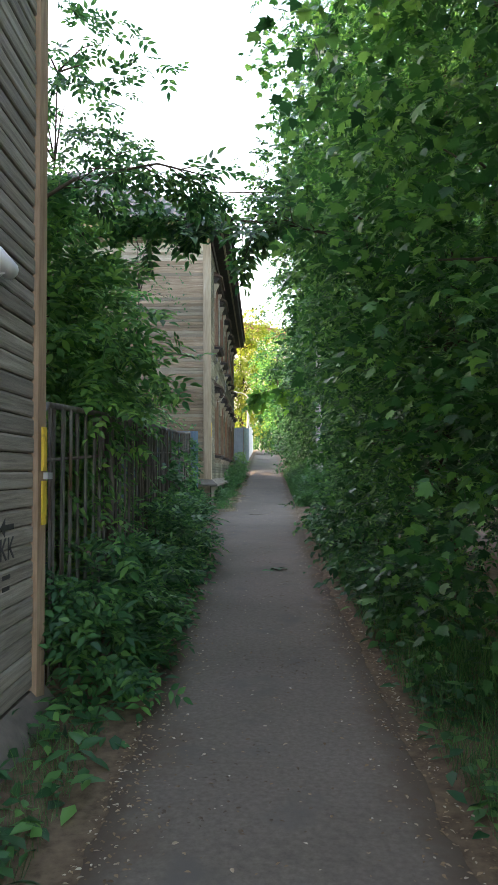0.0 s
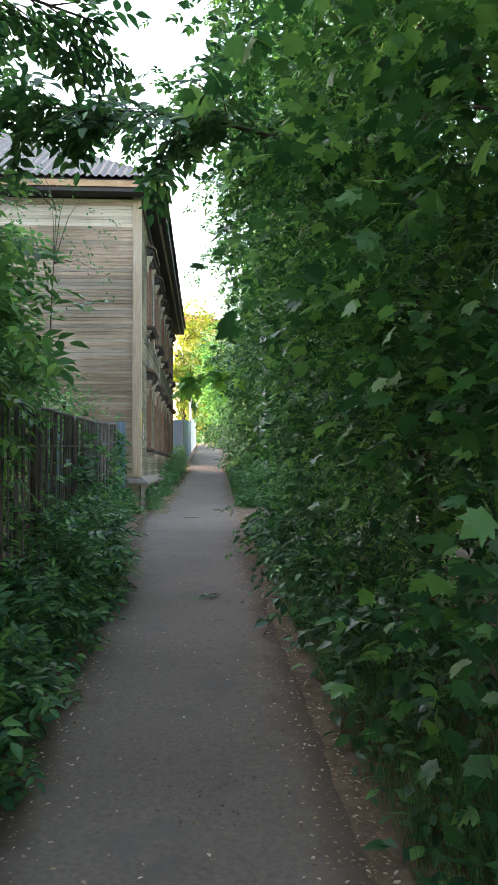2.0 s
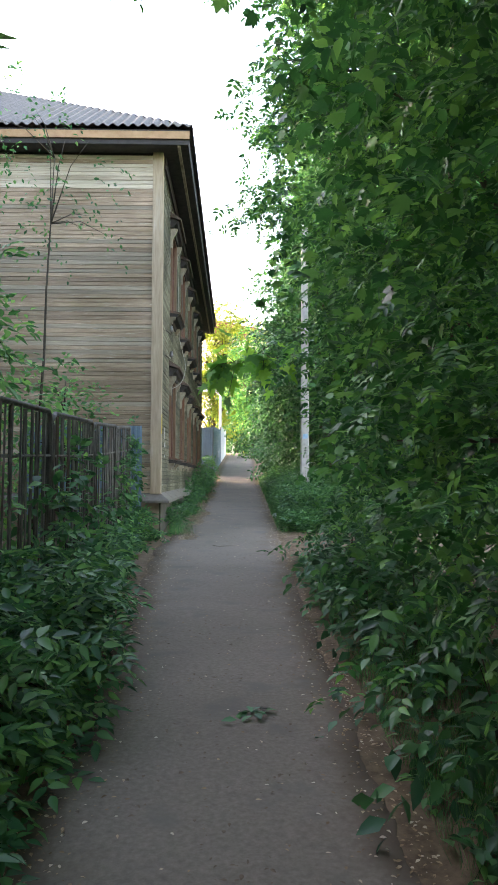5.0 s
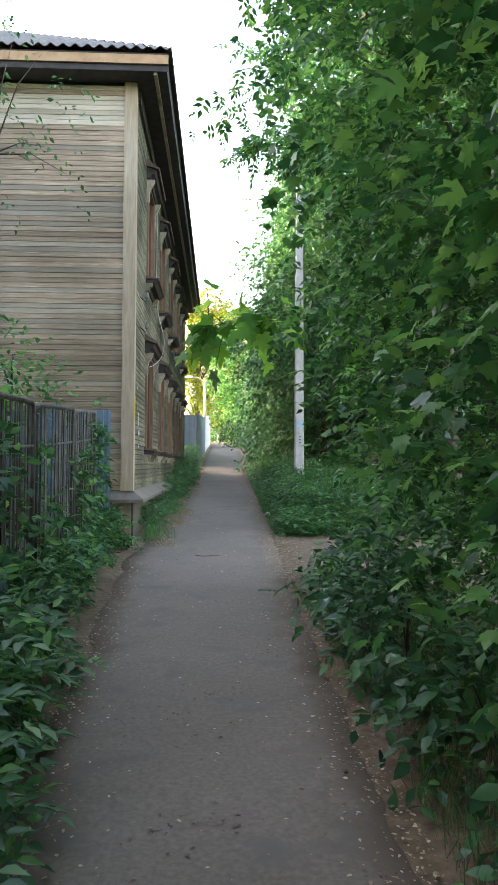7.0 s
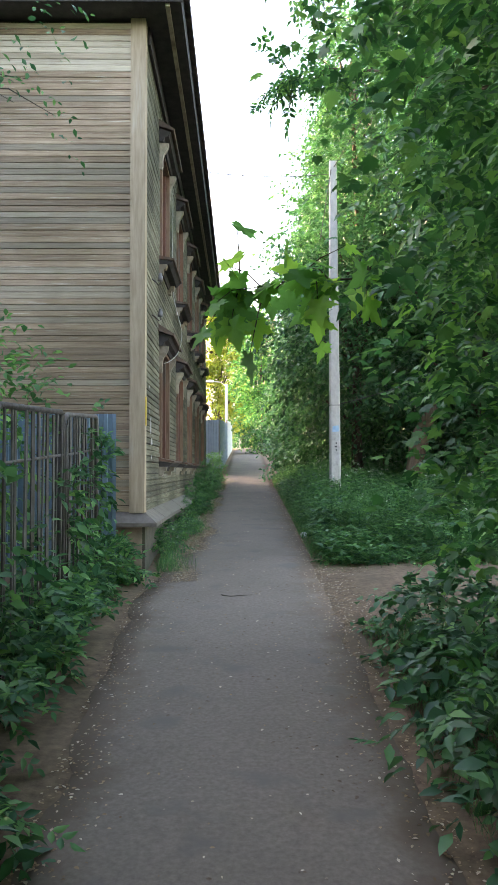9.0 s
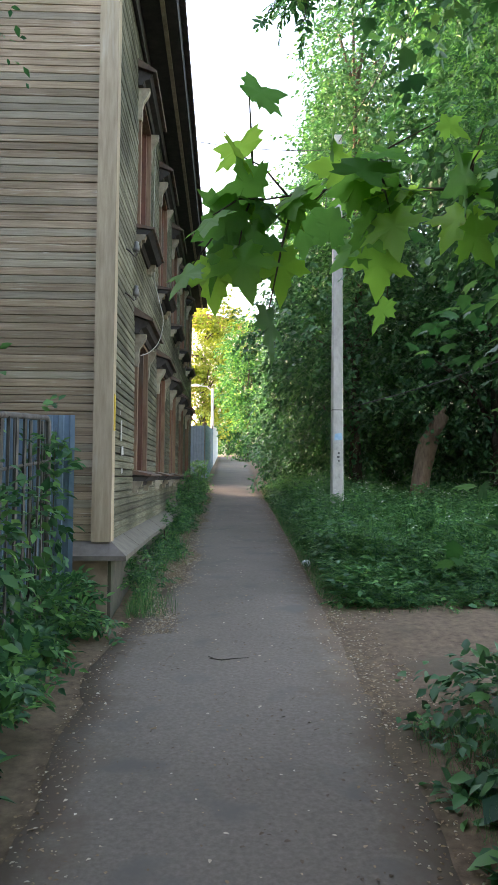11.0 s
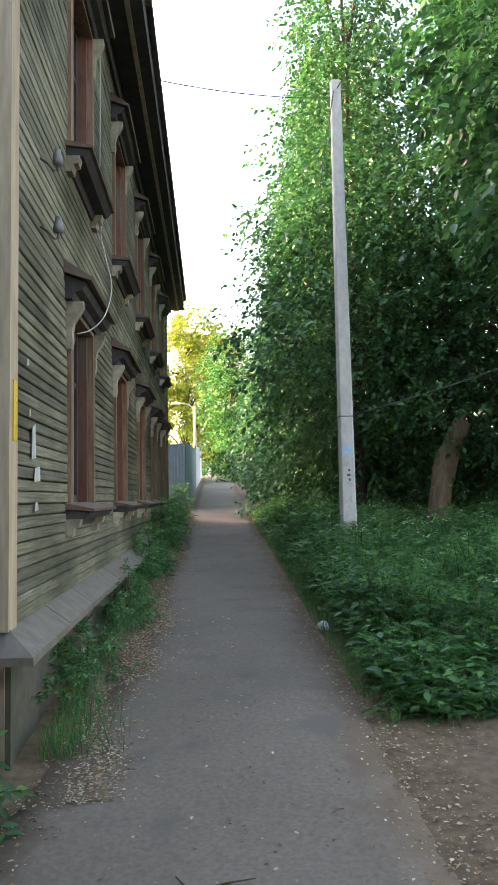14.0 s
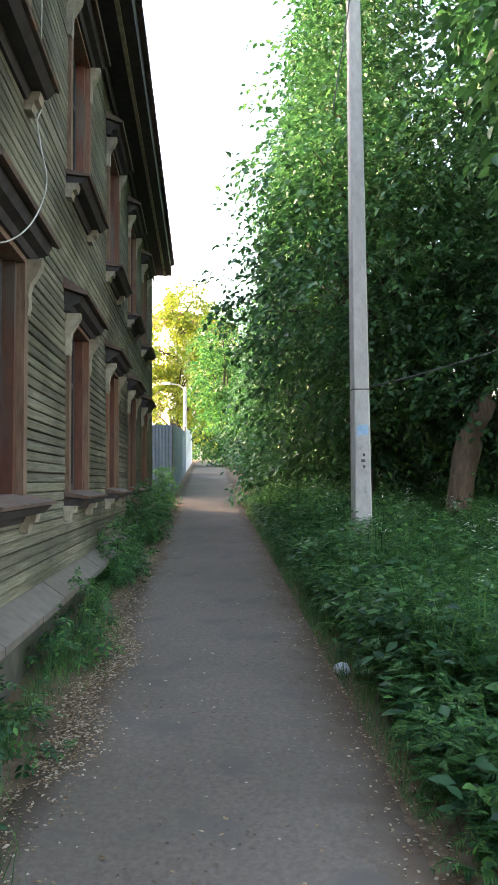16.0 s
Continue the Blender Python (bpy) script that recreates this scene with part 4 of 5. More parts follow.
HEDGE = [(4.9, 0.0), (7.0, 0.05), (9.1, 0.0), (11.2, 0.1), (13.0, 0.25)]
for i, (y, dx) in enumerate(HEDGE):
    g = lift(y)
    blobs = [mass(1.9 + dx, y, g + 1.25, 0.9, 1.25, 1.0), mass(1.95 + dx, y + 0.3, g + 2.7, 1.15, 1.4, 1.3), mass(1.75 + dx, y - 0.2, g + 4.4, 1.35, 1.4, 1.4), mass(1.85 + dx, y + 0.2, g + 6.3, 1.5, 1.5, 1.5), mass(2.4 + dx, y, g + 8.2, 1.4, 1.5, 1.3)]
    tree("box_elder", (2.5 + dx, y), (2.4 + dx, y, g + 7.5), 0.09, blobs, 13000, 0.09 if i % 2 == 0 else 0.145, "feather" if i % 2 else "maple", L_HEDGE, 20 + i, "dense green box elder crowding the footpath", "tree", "trees along the footpath", inner=0.35)

BACK = [(3.5, 29.8, 14.5, 2.6), (4.0, 33.8, 14.0, 2.4), (4.0, 38.5, 14.0, 2.3), (4.2, 45.0, 14.5, 2.2), (4.7, 53.0, 14.5, 2.5), (6.6, 27.8, 14.5, 2.9), (8.6, 32.0, 13.0, 3.2), (9.0, 24.5, 12.0, 2.8)]
for i, (x, y, h, r) in enumerate(BACK):
    g = lift(y)
    rng = random.Random(i)
    blobs = []
    for k in range(9):
        u = k / 8
        rr = r * (0.75 + 0.35 * math.sin(math.pi * min(1, u + 0.25))) * (1 - 0.45 * u)
        low = 0.9 if y > 31 else 2.9
        blobs.append(mass(x + rng.uniform(-0.6, 0.6) * (1 - u), y + rng.uniform(-0.8, 0.8), g + low + (h - low - 1) * u, rr, rr, (h - low) / 9 + 0.5))
    tree("linden", (x, y), (x, y, g + h * 0.8), 0.17, blobs, 44000 if i in (0, 5) else 50000, 0.145 if i in (0, 5) else 0.16, "round" if i in (0, 5) else "plain", L_DARK, 60 + i, "tall dark-leaved linden in dense leaf", "tree", "trees behind the pole", droop=0.5, reach=0.6, inner=0.25)
tree("box_elder", (4.2, 19.0), (3.9, 19.0, 8.5), 0.12, [mass(3.9, 18.6, 6.8, 1.2, 1.6, 1.0), mass(4.4, 19.6, 8.2, 1.7, 1.7, 1.3), mass(3.2, 19.2, 9.6, 1.5, 1.6, 1.1)], 6500, 0.16, "feather", L_HEDGE, 90, "tall box elder with open hanging boughs", "tree", "trees along the footpath")
tree("box_elder", (6.4, 23.0), (6.0, 23.0, 10.0), 0.12, [mass(5.6, 22.6, 6.6, 1.6, 1.6, 1.4), mass(5.2, 23.4, 8.9, 1.9, 1.7, 1.6), mass(5.0, 23.2, 11.2, 1.8, 1.6, 1.4)], 15000, 0.2, "round", L_DARK, 91, "tall box elder with a broad crown", "tree", "trees along the footpath")

# far end of the lane
tree("sunlit_tree", (-2.0, 78.0), (-2.0, 78, 15), 0.25, [mass(-3.0, 77, 8, 3.0, 2.5, 3.0), mass(-0.5, 77, 11, 2.8, 2.5, 3.0), mass(-3.0, 77, 14, 3.0, 2.5, 2.6), mass(0.6, 78, 15.5, 2.4, 2.4, 2.2), mass(-1.4, 78, 17.6, 2.2, 2.2, 1.8), mass(1.8, 78, 9.0, 2.0, 2.2, 3.5), mass(-6.0, 79, 11.0, 2.6, 2.4, 3.0)], 17000, 0.36, "plain", L_YELLOW, 101, "yellow-green tree in full evening sun", reach=0.8)
tree("lane_tree", (1.8, 64.0), (1.6, 64, 11), 0.2, [mass(1.9, 63, 6.0, 1.9, 2.0, 2.6), mass(1.8, 64, 9.0, 2.2, 2.0, 2.4), mass(2.6, 66, 12.0, 2.6, 2.0, 2.6)], 14000, 0.26, "plain", L_HEDGE, 102, "green tree at the far end of the lane", reach=0.7)

tree("lane_tree", (0.4, 94.0), (0.4, 94, 8), 0.2, [mass(0.6, 94, 6.0, 3.0, 2.0, 2.2), mass(0.0, 95, 9.0, 3.0, 2.0, 2.4)], 8000, 0.3, "plain", L_HEDGE, 103, "green tree closing the end of the lane", reach=0.7)
for i, (x, y) in enumerate(((4.6, 31.5), (6.6, 30.0), (8.8, 28.6), (11.0, 26.5), (3.4, 35.5), (2.9, 42.0))):
    g = lift(y)
    tree("undergrowth_bush", (x, y), (x, y, g + 1.8), 0.04, [mass(x, y, g + 0.9, 1.3, 1.0, 0.9), mass(x + 0.3, y + 0.2, g + 1.9, 1.1, 0.9, 0.9)], 7000, 0.16, "plain", L_DARK, 240 + i, "dark green undergrowth bush beneath the trees", "bush", "undergrowth beneath the trees")
# unseen trees added to cut sky light reaching the hedge from the right
for i, (x, y) in enumerate(((5.4, 1.0), (5.6, 5.5), (5.6, 10.0), (3.0, 1.2))):
    g = lift(y)
    tree("sky_block_tree", (x, y), (x, y, g + 6.5), 0.13, [mass(x, y, g + 1.8, 1.5, 2.2, 1.6), mass(x, y, g + 4.5, 1.7, 2.4, 1.9), mass(x, y, g + 7.3, 1.6, 2.2, 1.6)], 11000, 0.24, "plain", L_DARK, 260 + i, "leafy tree added behind the hedge to block sky light", "tree", "wood beside the footpath")

# shrubs behind the fence
BEHIND = [(-1.9, 6.0, 2.4, 0.7, 1.1), (-2.1, 7.6, 2.5, 0.75, 1.1), (-2.4, 9.4, 2.1, 0.7, 0.8), (-2.6, 12.2, 2.0, 0.8, 0.9), (-2.4, 15.2, 1.7, 0.6, 0.8)]
for i, (x, y, z, r, c) in enumerate(BEHIND):
    g = lift(y)
    blobs = [mass(x, y, g + z, r, r, c), mass(x - 0.4, y + 0.4, g + z + 0.8 * c, r * 0.8, r * 0.8, c * 0.7), mass(x - 0.25, y - 0.1, g + 0.9, r * 0.6, r * 1.0, 0.8)]
    tree("garden_shrub", (x, y), (x, y, g + z + 0.4), 0.045, blobs, (2900, 2600, 1200, 1800, 1500)[i], 0.23 if i < 3 else 0.11, "feather" if i < 3 else "oval", L_SHRUB, 120 + i, "overgrown green shrub leaning over the iron fence", "shrub", "shrubs behind the fence", inner=0.3)
# added trees, mostly out of view, that keep the low sun off the lane
for i, (x, y) in enumerate(((-7.0, 6.0), (-7.2, 9.0), (-7.0, 12.0), (-7.5, 15.0), (-10.0, 18.0), (-10.2, 8.0), (-10.4, 10.8), (-10.2, 13.6), (-9.5, 39.0))):
    g = lift(y)
    tree("sun_block_tree", (x, y), (x, y, g + 5.5), 0.14, [mass(x, y, g + 2.0, 1.7, 1.9, 1.8), mass(x, y, g + 4.5, 1.8, 2.0, 1.8), mass(x, y, g + 6.8, 1.7, 1.9, 1.5)], 14000, 0.26, "plain", L_DARK, 140 + i, "leafy tree added out of view to block the low sun", "tree", "garden trees")

tree("sapling", (-2.1, 6.7), (-1.95, 6.7, 5.4), 0.03, [mass(-2.0, 6.7, 4.9, 0.55, 0.6, 0.8), mass(-1.8, 6.9, 5.7, 0.45, 0.5, 0.5)], 520, 0.2, "feather", L_BUSH, 131, "thin sapling with sparse feathered leaves", "sapling")
tree("sapling", (-2.7, 14.6), (-2.5, 14.8, 6.2), 0.03, [mass(-2.5, 14.8, 6.1, 0.75, 0.6, 0.75), mass(-2.3, 14.9, 5.2, 0.7, 0.5, 0.5), mass(-3.1, 14.7, 6.7, 0.6, 0.5, 0.5)], 520, 0.075, "oval", L_BUSH, 132, "thin twiggy sapling with sparse small leaves", "sapling")
# bushes between fence and footpath
LOW = [(-1.04, 4.8, 0.26, 0.82), (-1.12, 5.7, 0.24, 0.5), (-1.12, 6.6, 0.25, 0.6), (-1.08, 7.6, 0.32, 0.85), (-1.07, 8.8, 0.34, 0.95), (-1.16, 9.9, 0.30, 0.85), (-1.26, 11.0, 0.26, 0.7), (-1.38, 12.1, 0.22, 0.7), (-1.48, 13.3, 0.17, 0.55), (-1.55, 14.4, 0.16, 0.6), (-1.60, 15.5, 0.16, 0.55), (-1.50, 16.35, 0.16, 0.5)]
for i, (x, y, r, h) in enumerate(LOW):
    g = lift(y)
    tree("low_bush", (x - 0.05, y), (x, y, g + h * 0.8), 0.018, [mass(x, y, g + h * 0.35, r, 0.6, h * 0.38), mass(x - 0.05, y + 0.1, g + h * 0.72, r * 0.85, 0.5, h * 0.34)], 680 if y < 10.5 else 380, 0.2, "feather", L_BUSH, 160 + i, "low green bush sprouting at the fence foot", "bush", "bushes at the fence foot", reach=0.25, inner=0.4)

CREEPER = [(10.2, 1.3), (11.4, 1.5), (12.6, 1.4), (13.6, 0.9), (14.6, 1.3), (15.6, 1.6), (16.4, 1.8)]
for i, (y, h) in enumerate(CREEPER):
    g, x = lift(y), fence_x(y) + 0.05
    tree("creeper", (x, y), (x, y + 0.1, g + h), 0.008, [mass(x, y, g + h * 0.6, 0.09, 0.35, h * 0.5)], 300, 0.11, "oval", L_BUSH, 280 + i, "leafy creeper climbing the iron fence", "creeper", "creepers on the fence", reach=0.15)

# bushes on the other side, low
for i, (x, y, r, h) in enumerate(((1.35, 6.2, 0.45, 0.7), (1.35, 8.2, 0.5, 0.8), (1.4, 10.0, 0.5, 0.8), (1.35, 11.6, 0.45, 0.75), (1.45, 13.0, 0.5, 0.7), (1.65, 14.3, 0.45, 0.55))):
    g = lift(y)
    tree("low_bush", (x, y), (x, y, g + h * 0.8), 0.018, [mass(x, y, g + h * 0.4, r, 0.8, h * 0.5)], 900, 0.11, "oval", L_DARK, 190 + i, "low dark bush at the edge of the footpath", "bush", "bushes at the footpath edge", reach=0.25, inner=0.4)
for i, (x, y, h) in enumerate(((-1.0, 18.4, 0.35), (-0.98, 20.6, 0.5), (-0.98, 23.4, 0.6), (-0.95, 26.6, 0.8), (-0.95, 29.5, 0.9), (-0.95, 32.6, 1.1))):
    g = lift(y)
    tree("low_bush", (x, y), (x, y, g + h * 0.8), 0.012, [mass(x, y, g + h * 0.45, 0.2 + 0.1 * (y > 25), 0.7, h * 0.5)], 420 if y < 22 else 1000, 0.11, "feather", L_BUSH, 210 + i, "small green bush at the plinth of the house", "bush", "bushes at the plinth", reach=0.2, inner=0.4)

# boughs over the lane
branch("hanging_bough", [(-2.2, 5.2, 3.2), (-1.4, 5.3, 3.75), (-0.8, 5.5, 3.95), (-0.3, 5.7, 3.9)], 16, 0.21, "feather", L_BUSH, 301, "thin bough with dark drooping feathered leaves")
branch("hanging_bough", [(1.9, 6.6, 3.2), (0.9, 6.5, 3.65), (0.2, 6.5, 3.82), (-0.5, 6.45, 3.85), (-1.15, 6.4, 3.8)], 30, 0.25, "feather", L_BUSH, 302, "thin bough with dark drooping feathered leaves")
branch("hanging_bough", [(2.2, 8.3, 3.9), (1.2, 8.5, 4.6), (0.3, 8.6, 4.95), (-0.7, 8.7, 5.0)], 26, 0.21, "feather", L_HEDGE, 303, "long dark bough reaching across the footpath")
branch("hanging_bough", [(2.0, 10.4, 4.2), (1.2, 10.5, 5.0), (0.6, 10.6, 5.1)], 16, 0.21, "feather", L_HEDGE, 304, "long dark bough reaching across the footpath")
branch("hanging_bough", [(2.1, 14.0, 4.8), (1.4, 14.8, 5.4), (0.8, 15.6, 5.9), (0.35, 16.2, 6.1)], 22, 0.2, "feather", L_HEDGE, 306, "slender bough with light feathered leaves against the sky")
branch("hanging_bough", [(2.1, 13.8, 5.8), (1.4, 14.6, 6.6), (0.9, 15.4, 7.0), (0.6, 16.0, 7.2)], 20, 0.2, "feather", L_HEDGE, 307, "slender bough with light feathered leaves against the sky")
branch("maple_bough", [(2.4, 13.4, 2.5), (1.4, 13.1, 2.88), (0.75, 12.95, 3.03), (0.25, 12.9, 3.0), (-0.2, 12.85, 2.9)], 24, 0.175, "toothed", L_MAPLE, 305, "low maple bough with large lobed leaves", 0.011, 3, 0.75, 0.7)


# ---- grass, weeds and litter ----
EDGE_R = lambda y: np.interp(y, (-20, 2.5, 9, 14, 16, 20, 24, 30, 55), (0.76, 0.76, 0.74, 0.80, 0.84, 0.87, 0.93, 0.98, 1.5))
EDGE_L = lambda y: np.interp(y, (-20, 2.5, 4.4, 9, 12, 15.8, 17.0, 18.7, 24, 30), (-0.72, -0.66, -0.68, -0.78, -0.92, -1.12, -0.98, -0.74, -0.72, -0.68))


def rise(x, y):
    """How tall the growth stands: lower at the path and at the trodden clearing, in clumps elsewhere."""
    clump = 0.8 + 0.35 * np.sin(x * 2.9 + 1.3 * np.sin(y * 1.7)) * np.sin(y * 2.1 + x)
    away = np.where(x > 0, np.clip(0.35 + 0.9 * (x - EDGE_R(y)), 0.3, 1.0), 1.0)
    front = np.where((x > 0) & (y > 15), np.clip(0.3 + 0.5 * (y - 17.2), 0.3, 1.0), 1.0)
    return clump * away * front


def field(name, count, spot, tall, label, category, seed, material=None, form=None, tilt=0.35, flat=0.3):
    """Blades or leaves over a stretch of ground: spot(rng, k) gives x and y."""
    rng = np.random.default_rng(seed)
    x, y = spot(rng, count)
    z = np.array([lift(q) for q in y]) + 0.01
    size = tall * rng.uniform(0.5, 1.2, count) * rise(x, y)
    h = np.stack([rng.normal(0, tilt, count), rng.normal(0, tilt, count), np.ones(count)], 1)
    tv, tf = form or (BLADE, BLADE_F)
    me = leaf_mesh(name, material or L_GRASS, np.stack([x, y, z], 1), h, size, tv, tf, rng, flat)
    return solid(name, me, label, category, kind="stuff")


def verge_right(rng, k):
    y = rng.uniform(0.5, 14.6, k)
    return EDGE_R(y) + 0.14 + 1.3 * rng.beta(1.2, 2.2, k), y


def meadow(rng, k):
    y = 17.2 + 17 * rng.beta(1, 1.4, k)
    return EDGE_R(y) + 0.4 + 6.0 * rng.beta(1, 1.8, k), y


def plinth_side(rng, k):
    y = 17.1 + 15.9 * rng.beta(0.8, 1.3, k)
    keep = 0.55 + 0.45 * np.sin(y * 1.9 + 0.6)
    return -1.06 + np.abs(rng.normal(0, 0.11, k)) * (0.5 + keep), y


def near_left(rng, k):
    y = rng.uniform(1.5, 4.4, k)
    return rng.uniform(-1.2, -0.85, k), y


field("grass", 24000, verge_right, 0.28, "long dark green grass beside the footpath", "grass", 1)
field("tall_grass", 11000, meadow, 0.75, "tall meadow grass round the pole", "grass", 2)
field("grass", 4500, plinth_side, 0.27, "grass tufts along the house plinth", "grass", 3)
field("grass", 1500, near_left, 0.16, "rough grass at the footing of the building", "grass", 4)


def meadow_edge(rng, k):
    y = 17.0 + 18 * rng.beta(1, 1.3, k)
    return EDGE_R(y) + 0.02 + np.abs(rng.normal(0, 0.16, k)), y


field("grass", 8000, meadow_edge, 0.34, "short grass fringe at the path edge", "grass", 6)


def weeds(name, count, spot, height, size, form, material, label, seed, per=9):
    """Stalks with whorls of leaves, up to the height given."""
    rng = np.random.default_rng(seed)
    x, y = spot(rng, count)
    z = np.array([lift(q) for q in y])
    hh = height * rng.uniform(0.4, 1.1, count) * rise(x, y)
    u = rng.uniform(0.15, 1.0, (count, per))
    lean = rng.normal(0, 0.12, (count, 1, 2))
    px = x[:, None] + lean[:, :, 0] * u * hh[:, None] + rng.normal(0, 0.05, (count, per))
    py = y[:, None] + lean[:, :, 1] * u * hh[:, None] + rng.normal(0, 0.05, (count, per))
    pz = z[:, None] + u * hh[:, None]
    a = rng.uniform(0, 2 * math.pi, (count, per))
    h = np.stack([np.cos(a), np.sin(a), rng.uniform(-0.4, 0.4, (count, per))], 2).reshape(-1, 3)
    p = np.stack([px, py, pz], 2).reshape(-1, 3)
    me = leaf_mesh(name, material, p, h, size * rng.uniform(0.5, 1.2, len(p)), *FORMS[form], rng, 0.7)
    return solid(name, me, label, "weeds", kind="stuff")


def thicket(rng, k):
    y = 17.4 + 16 * rng.beta(1, 1.3, k)
    return EDGE_R(y) + 0.2 + 6.5 * rng.beta(1.0, 1.5, k), y


weeds("weeds", 45, near_left, 0.30, 0.12, "oval", L_BUSH, "broad-leaved weeds at the footing of the building", 15, 7)
weeds("weeds", 7500, thicket, 0.78, 0.14, "fern", L_GRASS, "dense green weeds in the meadow", 11)
weeds("weeds", 7000, thicket, 0.80, 0.10, "oval", L_BUSH, "broad-leaved weeds low in the meadow", 12)
weeds("weeds", 420, verge_right, 0.3, 0.1, "oval", L_BUSH, "small weeds in the verge", 13, 7)


def patch(rng, k):
    y = 14.6 + 2.4 * rng.random(k)
    return EDGE_R(y) + 0.55 + 2.2 * rng.beta(1.3, 1, k), y


field("grass", 900, patch, 0.13, "short sparse grass in the trodden clearing", "grass", 5)


def burdock_spot(rng, k):
    y = np.concatenate([rng.uniform(12.0, 14.2, k - k // 3), rng.uniform(17.6, 19.0, k // 3)])
    return EDGE_R(y) + rng.uniform(0.2, 0.75, k), y


weeds("burdock", 26, burdock_spot, 0.28, 0.26, "oval", L_BUSH, "broad burdock leaves at the path edge", 14, 6)
rng = np.random.default_rng(8)
ux, uy = thicket(rng, 190)
ux += 0.5
P = []
for x, y in zip(ux, uy):
    h = lift(y) + rng.uniform(0.65, 1.05) * float(np.clip(0.4 + 0.9 * (x - EDGE_R(y)), 0.3, 1))
    for k in range(9):
        P.append((x + rng.normal(0, 0.03), y + rng.normal(0, 0.03), h + rng.normal(0, 0.02)))
P = np.array(P)
solid("white_umbels", leaf_mesh("white_umbels", L_UMBEL, P, rng.normal(0, 1, P.shape) * (1, 1, 0.2), np.full(len(P), 0.03), FLAKE, FLAKE_F, rng, 0.9), "small white umbel flowers among the weeds", "flowers", kind="stuff")


def litter(name, count, spot, size, label, seed, material):
    rng = np.random.default_rng(seed)
    x, y = spot(rng, count)
    mid = (EDGE_R(y) + EDGE_L(y)) / 2
    u = np.clip(np.abs(x - mid) * 2 / (EDGE_R(y) - EDGE_L(y)), 0, 1.1)
    z = np.array([lift(q) for q in y]) + 0.010 + 0.012 * (1 - np.minimum(u, 1) ** 4)
    count = len(x)
    a = rng.uniform(0, 2 * math.pi, count)
    h = np.stack([np.cos(a), np.sin(a), rng.normal(0, 0.12, count)], 1)
    me = leaf_mesh(name, material, np.stack([x, y, z], 1), h, size * rng.uniform(0.3, 1.3, count), *FORMS["round"], rng, 0.85)
    solid(name, me, label, "litter", kind="stuff")


def both_edges(rng, k):
    y = rng.uniform(1, 34, k)
    right = rng.random(k) < 0.5
    off = np.abs(rng.normal(0, 0.16, k))
    return np.where(right, EDGE_R(y) + 0.12 - off, EDGE_L(y) - 0.05 + off), y


litter("dry_seeds", 15000, both_edges, 0.022, "pale dry seed husks along the path edges", 21, L_HUSK)
def crumbs(rng, k):
    """Small drifts of bark crumbs and bits of twig on the asphalt."""
    n = k // 14
    cy, cx = rng.uniform(3, 30, n), rng.uniform(-0.55, 0.7, n)
    return (cx[:, None] + rng.normal(0, 0.09, (n, 14))).ravel(), (cy[:, None] + rng.normal(0, 0.12, (n, 14))).ravel()


litter("bark_crumbs", 1700, crumbs, 0.026, "dark bark crumbs and bits of twig on the asphalt", 25, M_LITTER)
litter("dry_seeds", 1500, lambda r, k: (r.uniform(-0.7, 0.8, k), r.uniform(1, 32, k)), 0.024, "pale dry seed husks scattered on the asphalt", 22, L_HUSK)
litter("dry_seeds", 6000, lambda r, k: (r.uniform(0.8, 3.4, k), r.uniform(14.6, 17.4, k)), 0.026, "pale dry leaves in the trodden clearing", 23, L_HUSK)
def house_side(rng, k):
    """Drifts of husks along the house, thick and thin by turns."""
    y = rng.uniform(16.6, 32, k * 3)
    x = -0.70 + 0.09 * np.sin(y * 1.3) + 0.05 * np.sin(y * 4.1) + rng.normal(0, 0.085, k * 3)
    keep = rng.random(k * 3) < 0.45 + 0.4 * np.sin(y * 2.2 + x * 9) * np.sin(y * 0.9 + 1)
    return x[keep], y[keep]


litter("dry_seeds", 16000, house_side, 0.024, "dry leaf litter along the house", 24, L_HUSK)

# small loose things on the asphalt
tw = Shape().tube([(-0.24, 15.9, lift(15.9) + 0.035), (-0.15, 15.87, lift(15.9) + 0.03), (-0.05, 15.91, lift(15.9) + 0.03), (0.06, 15.93, lift(15.9) + 0.032)], [0.004, 0.005, 0.004, 0.002], 6)
tw.tube([(-0.21, 15.89, lift(15.9) + 0.035), (-0.25, 15.97, lift(15.9) + 0.033)], [0.005, 0.003], 5)
solid("fallen_twig", tw.mesh("fallen_twig", M_TWIG, True), "dark fallen twig lying on the asphalt", "twig")
rg = np.random.default_rng(31)
Q = np.array([(0.22 + rg.normal(0, 0.06), 8.9 + rg.normal(0, 0.05), lift(8.9) + 0.03 + 0.02 * rg.random()) for _ in range(14)])
solid("fallen_leaf_sprig", leaf_mesh("fallen_leaf_sprig", L_DARK, Q, rg.normal(0, 1, Q.shape) * (1, 1, 0.15), np.full(14, 0.09), OVAL, OVAL_F, rg), "dark green leafy sprig dropped on the asphalt", "sprig")
s = Shape()
bm = bmesh.new()
bmesh.ops.create_icosphere(bm, subdivisions=2, radius=0.06)
for v in bm.verts:
    v.co *= 1 + 0.35 * noise.noise(v.co * 22)
    v.co.z *= 0.75
me = bpy.data.meshes.new("crumpled_bag")
bm.to_mesh(me)
bm.free()
me.polygons.foreach_set("use_smooth", [True] * len(me.polygons))
me.materials.append(M_WHITE)
solid("crumpled_bag", me, "crumpled white plastic scrap at the path edge", "litter", at=(0.95, 19.75, lift(19.75) + 0.035))
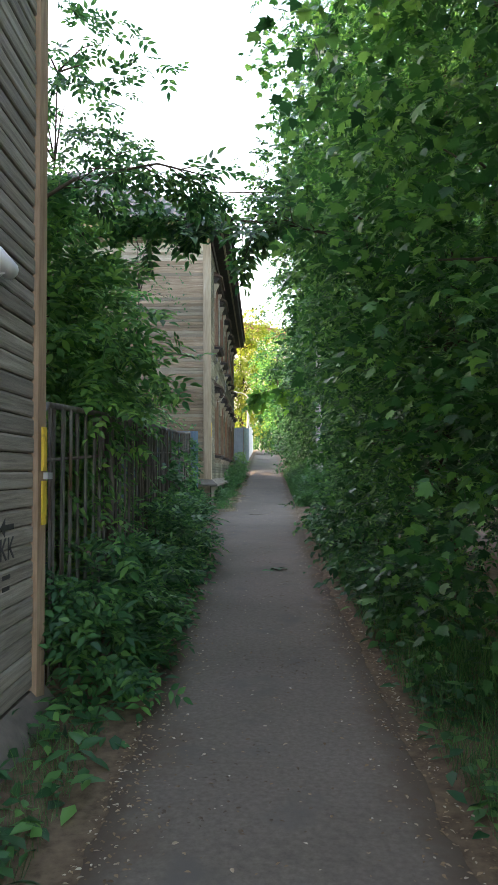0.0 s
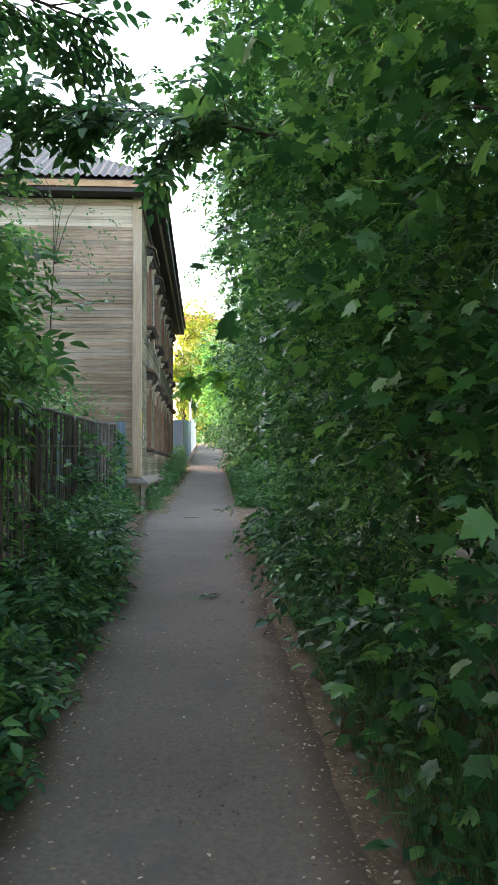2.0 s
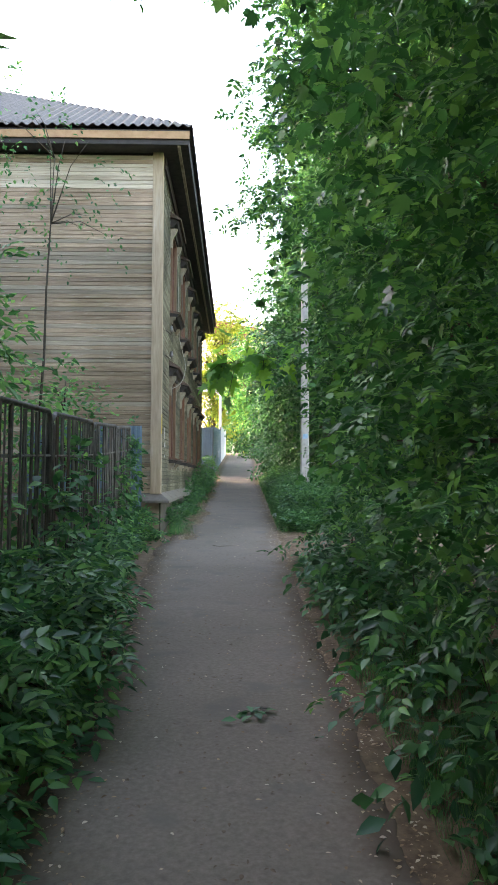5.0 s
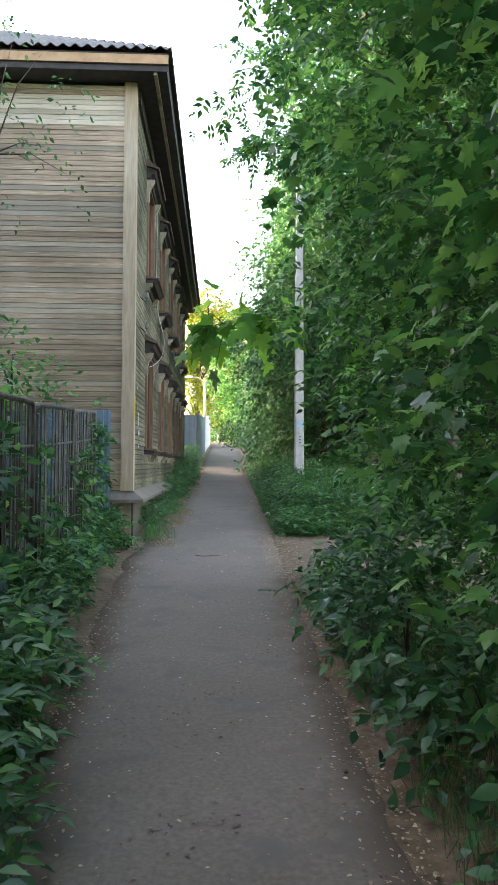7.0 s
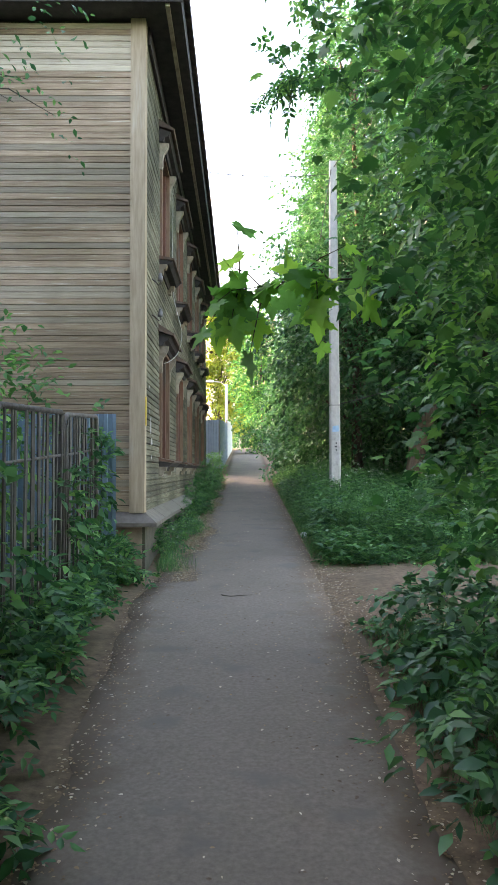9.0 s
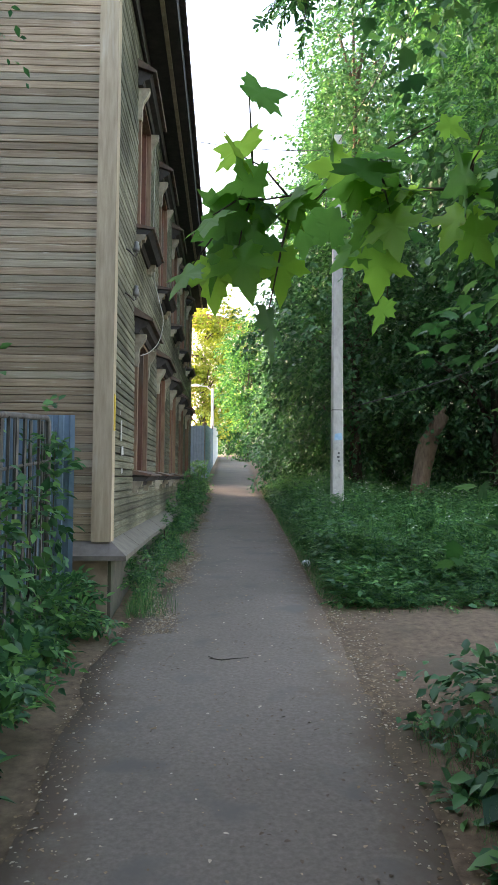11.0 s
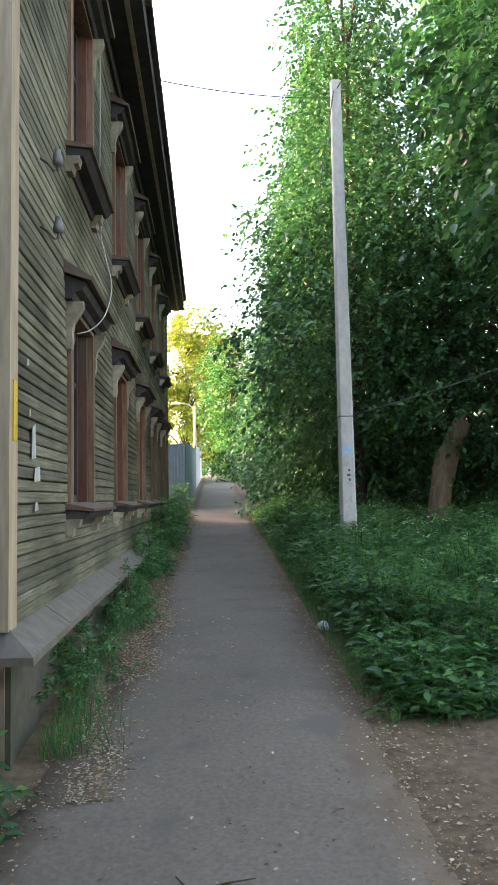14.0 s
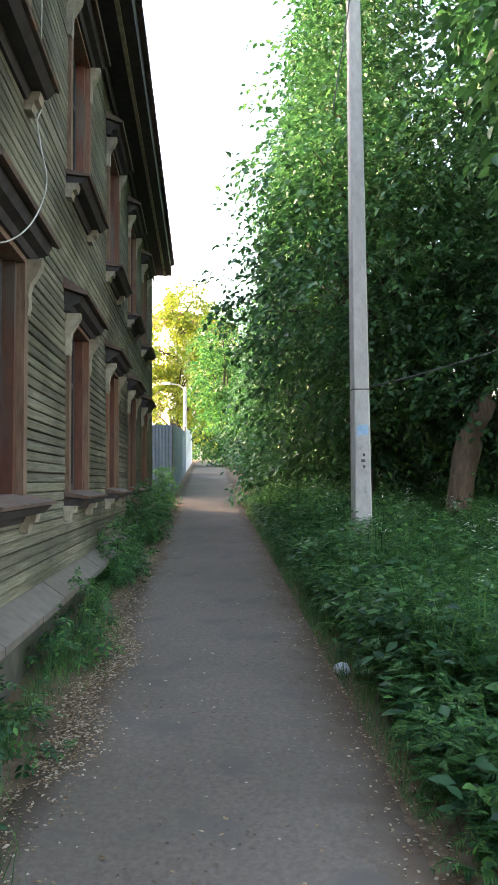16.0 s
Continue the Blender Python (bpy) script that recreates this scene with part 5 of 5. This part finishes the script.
for x, y, h in ((-0.93, 17.75, 0.42), (-0.88, 17.9, 0.3)):
    dn = thing("dandelion", (x, y, lift(y)), "dandelion clock on a thin pale stalk", "flower", "dandelions by the plinth")
    part("stalk", Shape().tube([(0, 0, 0), (0.01, 0, h * 0.6), (0.015, 0, h)], 0.0025, 5).mesh("stalk", L_GRASS), dn)
    r3 = np.random.default_rng(int(h * 100))
    D = r3.normal(0, 1, (90, 3))
    part("clock", leaf_mesh("clock", L_UMBEL, np.tile(np.array([[0.015, 0, h]]), (90, 1)), D, np.full(90, 0.028), BLADE, BLADE_F, r3), dn)

# ---- boards, one by one ----
unit_g = Shape().prism([(0.028, 0.0), (-0.001, 0.0), (-0.005, 0.06), (-0.004, 0.90), (0.002, 1.0), (0.028, 1.0)], 0, 0, 1)
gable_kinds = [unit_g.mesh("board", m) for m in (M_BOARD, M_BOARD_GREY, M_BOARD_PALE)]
unit_f = Shape().prism([(-0.028, 0.0), (0.0, 0.0), (0.006, 0.10), (0.006, 0.85), (-0.006, 1.0), (-0.028, 1.0)], 1, 0, 1)
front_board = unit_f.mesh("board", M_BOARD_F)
near_board = unit_f.mesh("board", M_NEARBOARD)
brng = random.Random(11)
rows = int((HT - HB) / PITCH)
spare = Shape()
for r in range(rows):
    z = HB + 0.03 + r * PITCH
    j = brng.uniform(-0.0025, 0.0025)
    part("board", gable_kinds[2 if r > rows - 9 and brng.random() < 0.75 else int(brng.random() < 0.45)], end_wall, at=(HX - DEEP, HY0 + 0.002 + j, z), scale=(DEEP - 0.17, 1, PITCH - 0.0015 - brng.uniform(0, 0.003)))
    spans, y = [], HY0 + 0.135
    hit = any(z < b + 0.16 and z + PITCH > a - 0.06 for a, b in LEVELS)
    if hit:
        for w in WIN_Y:
            spans.append((y, w - 0.082))
            y = w + WIN_W + 0.082
    spans.append((y, HY1))
    for a, b in spans:
        if z > HT - 0.25:
            continue
        if a > 27 and hit:
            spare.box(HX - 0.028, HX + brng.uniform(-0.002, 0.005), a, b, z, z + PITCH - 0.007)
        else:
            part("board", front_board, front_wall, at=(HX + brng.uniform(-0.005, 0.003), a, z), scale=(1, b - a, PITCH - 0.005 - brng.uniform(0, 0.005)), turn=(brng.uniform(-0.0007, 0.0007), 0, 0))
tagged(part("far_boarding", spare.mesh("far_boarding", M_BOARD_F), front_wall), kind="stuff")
z = 0.26
while z < 7.4:
    h = brng.uniform(0.098, 0.112)
    part("board", near_board, near_wall, at=(NX + brng.uniform(-0.006, 0.003), -14, z), scale=(1, 14 + NY - 0.125, h - 0.006))
    z += h
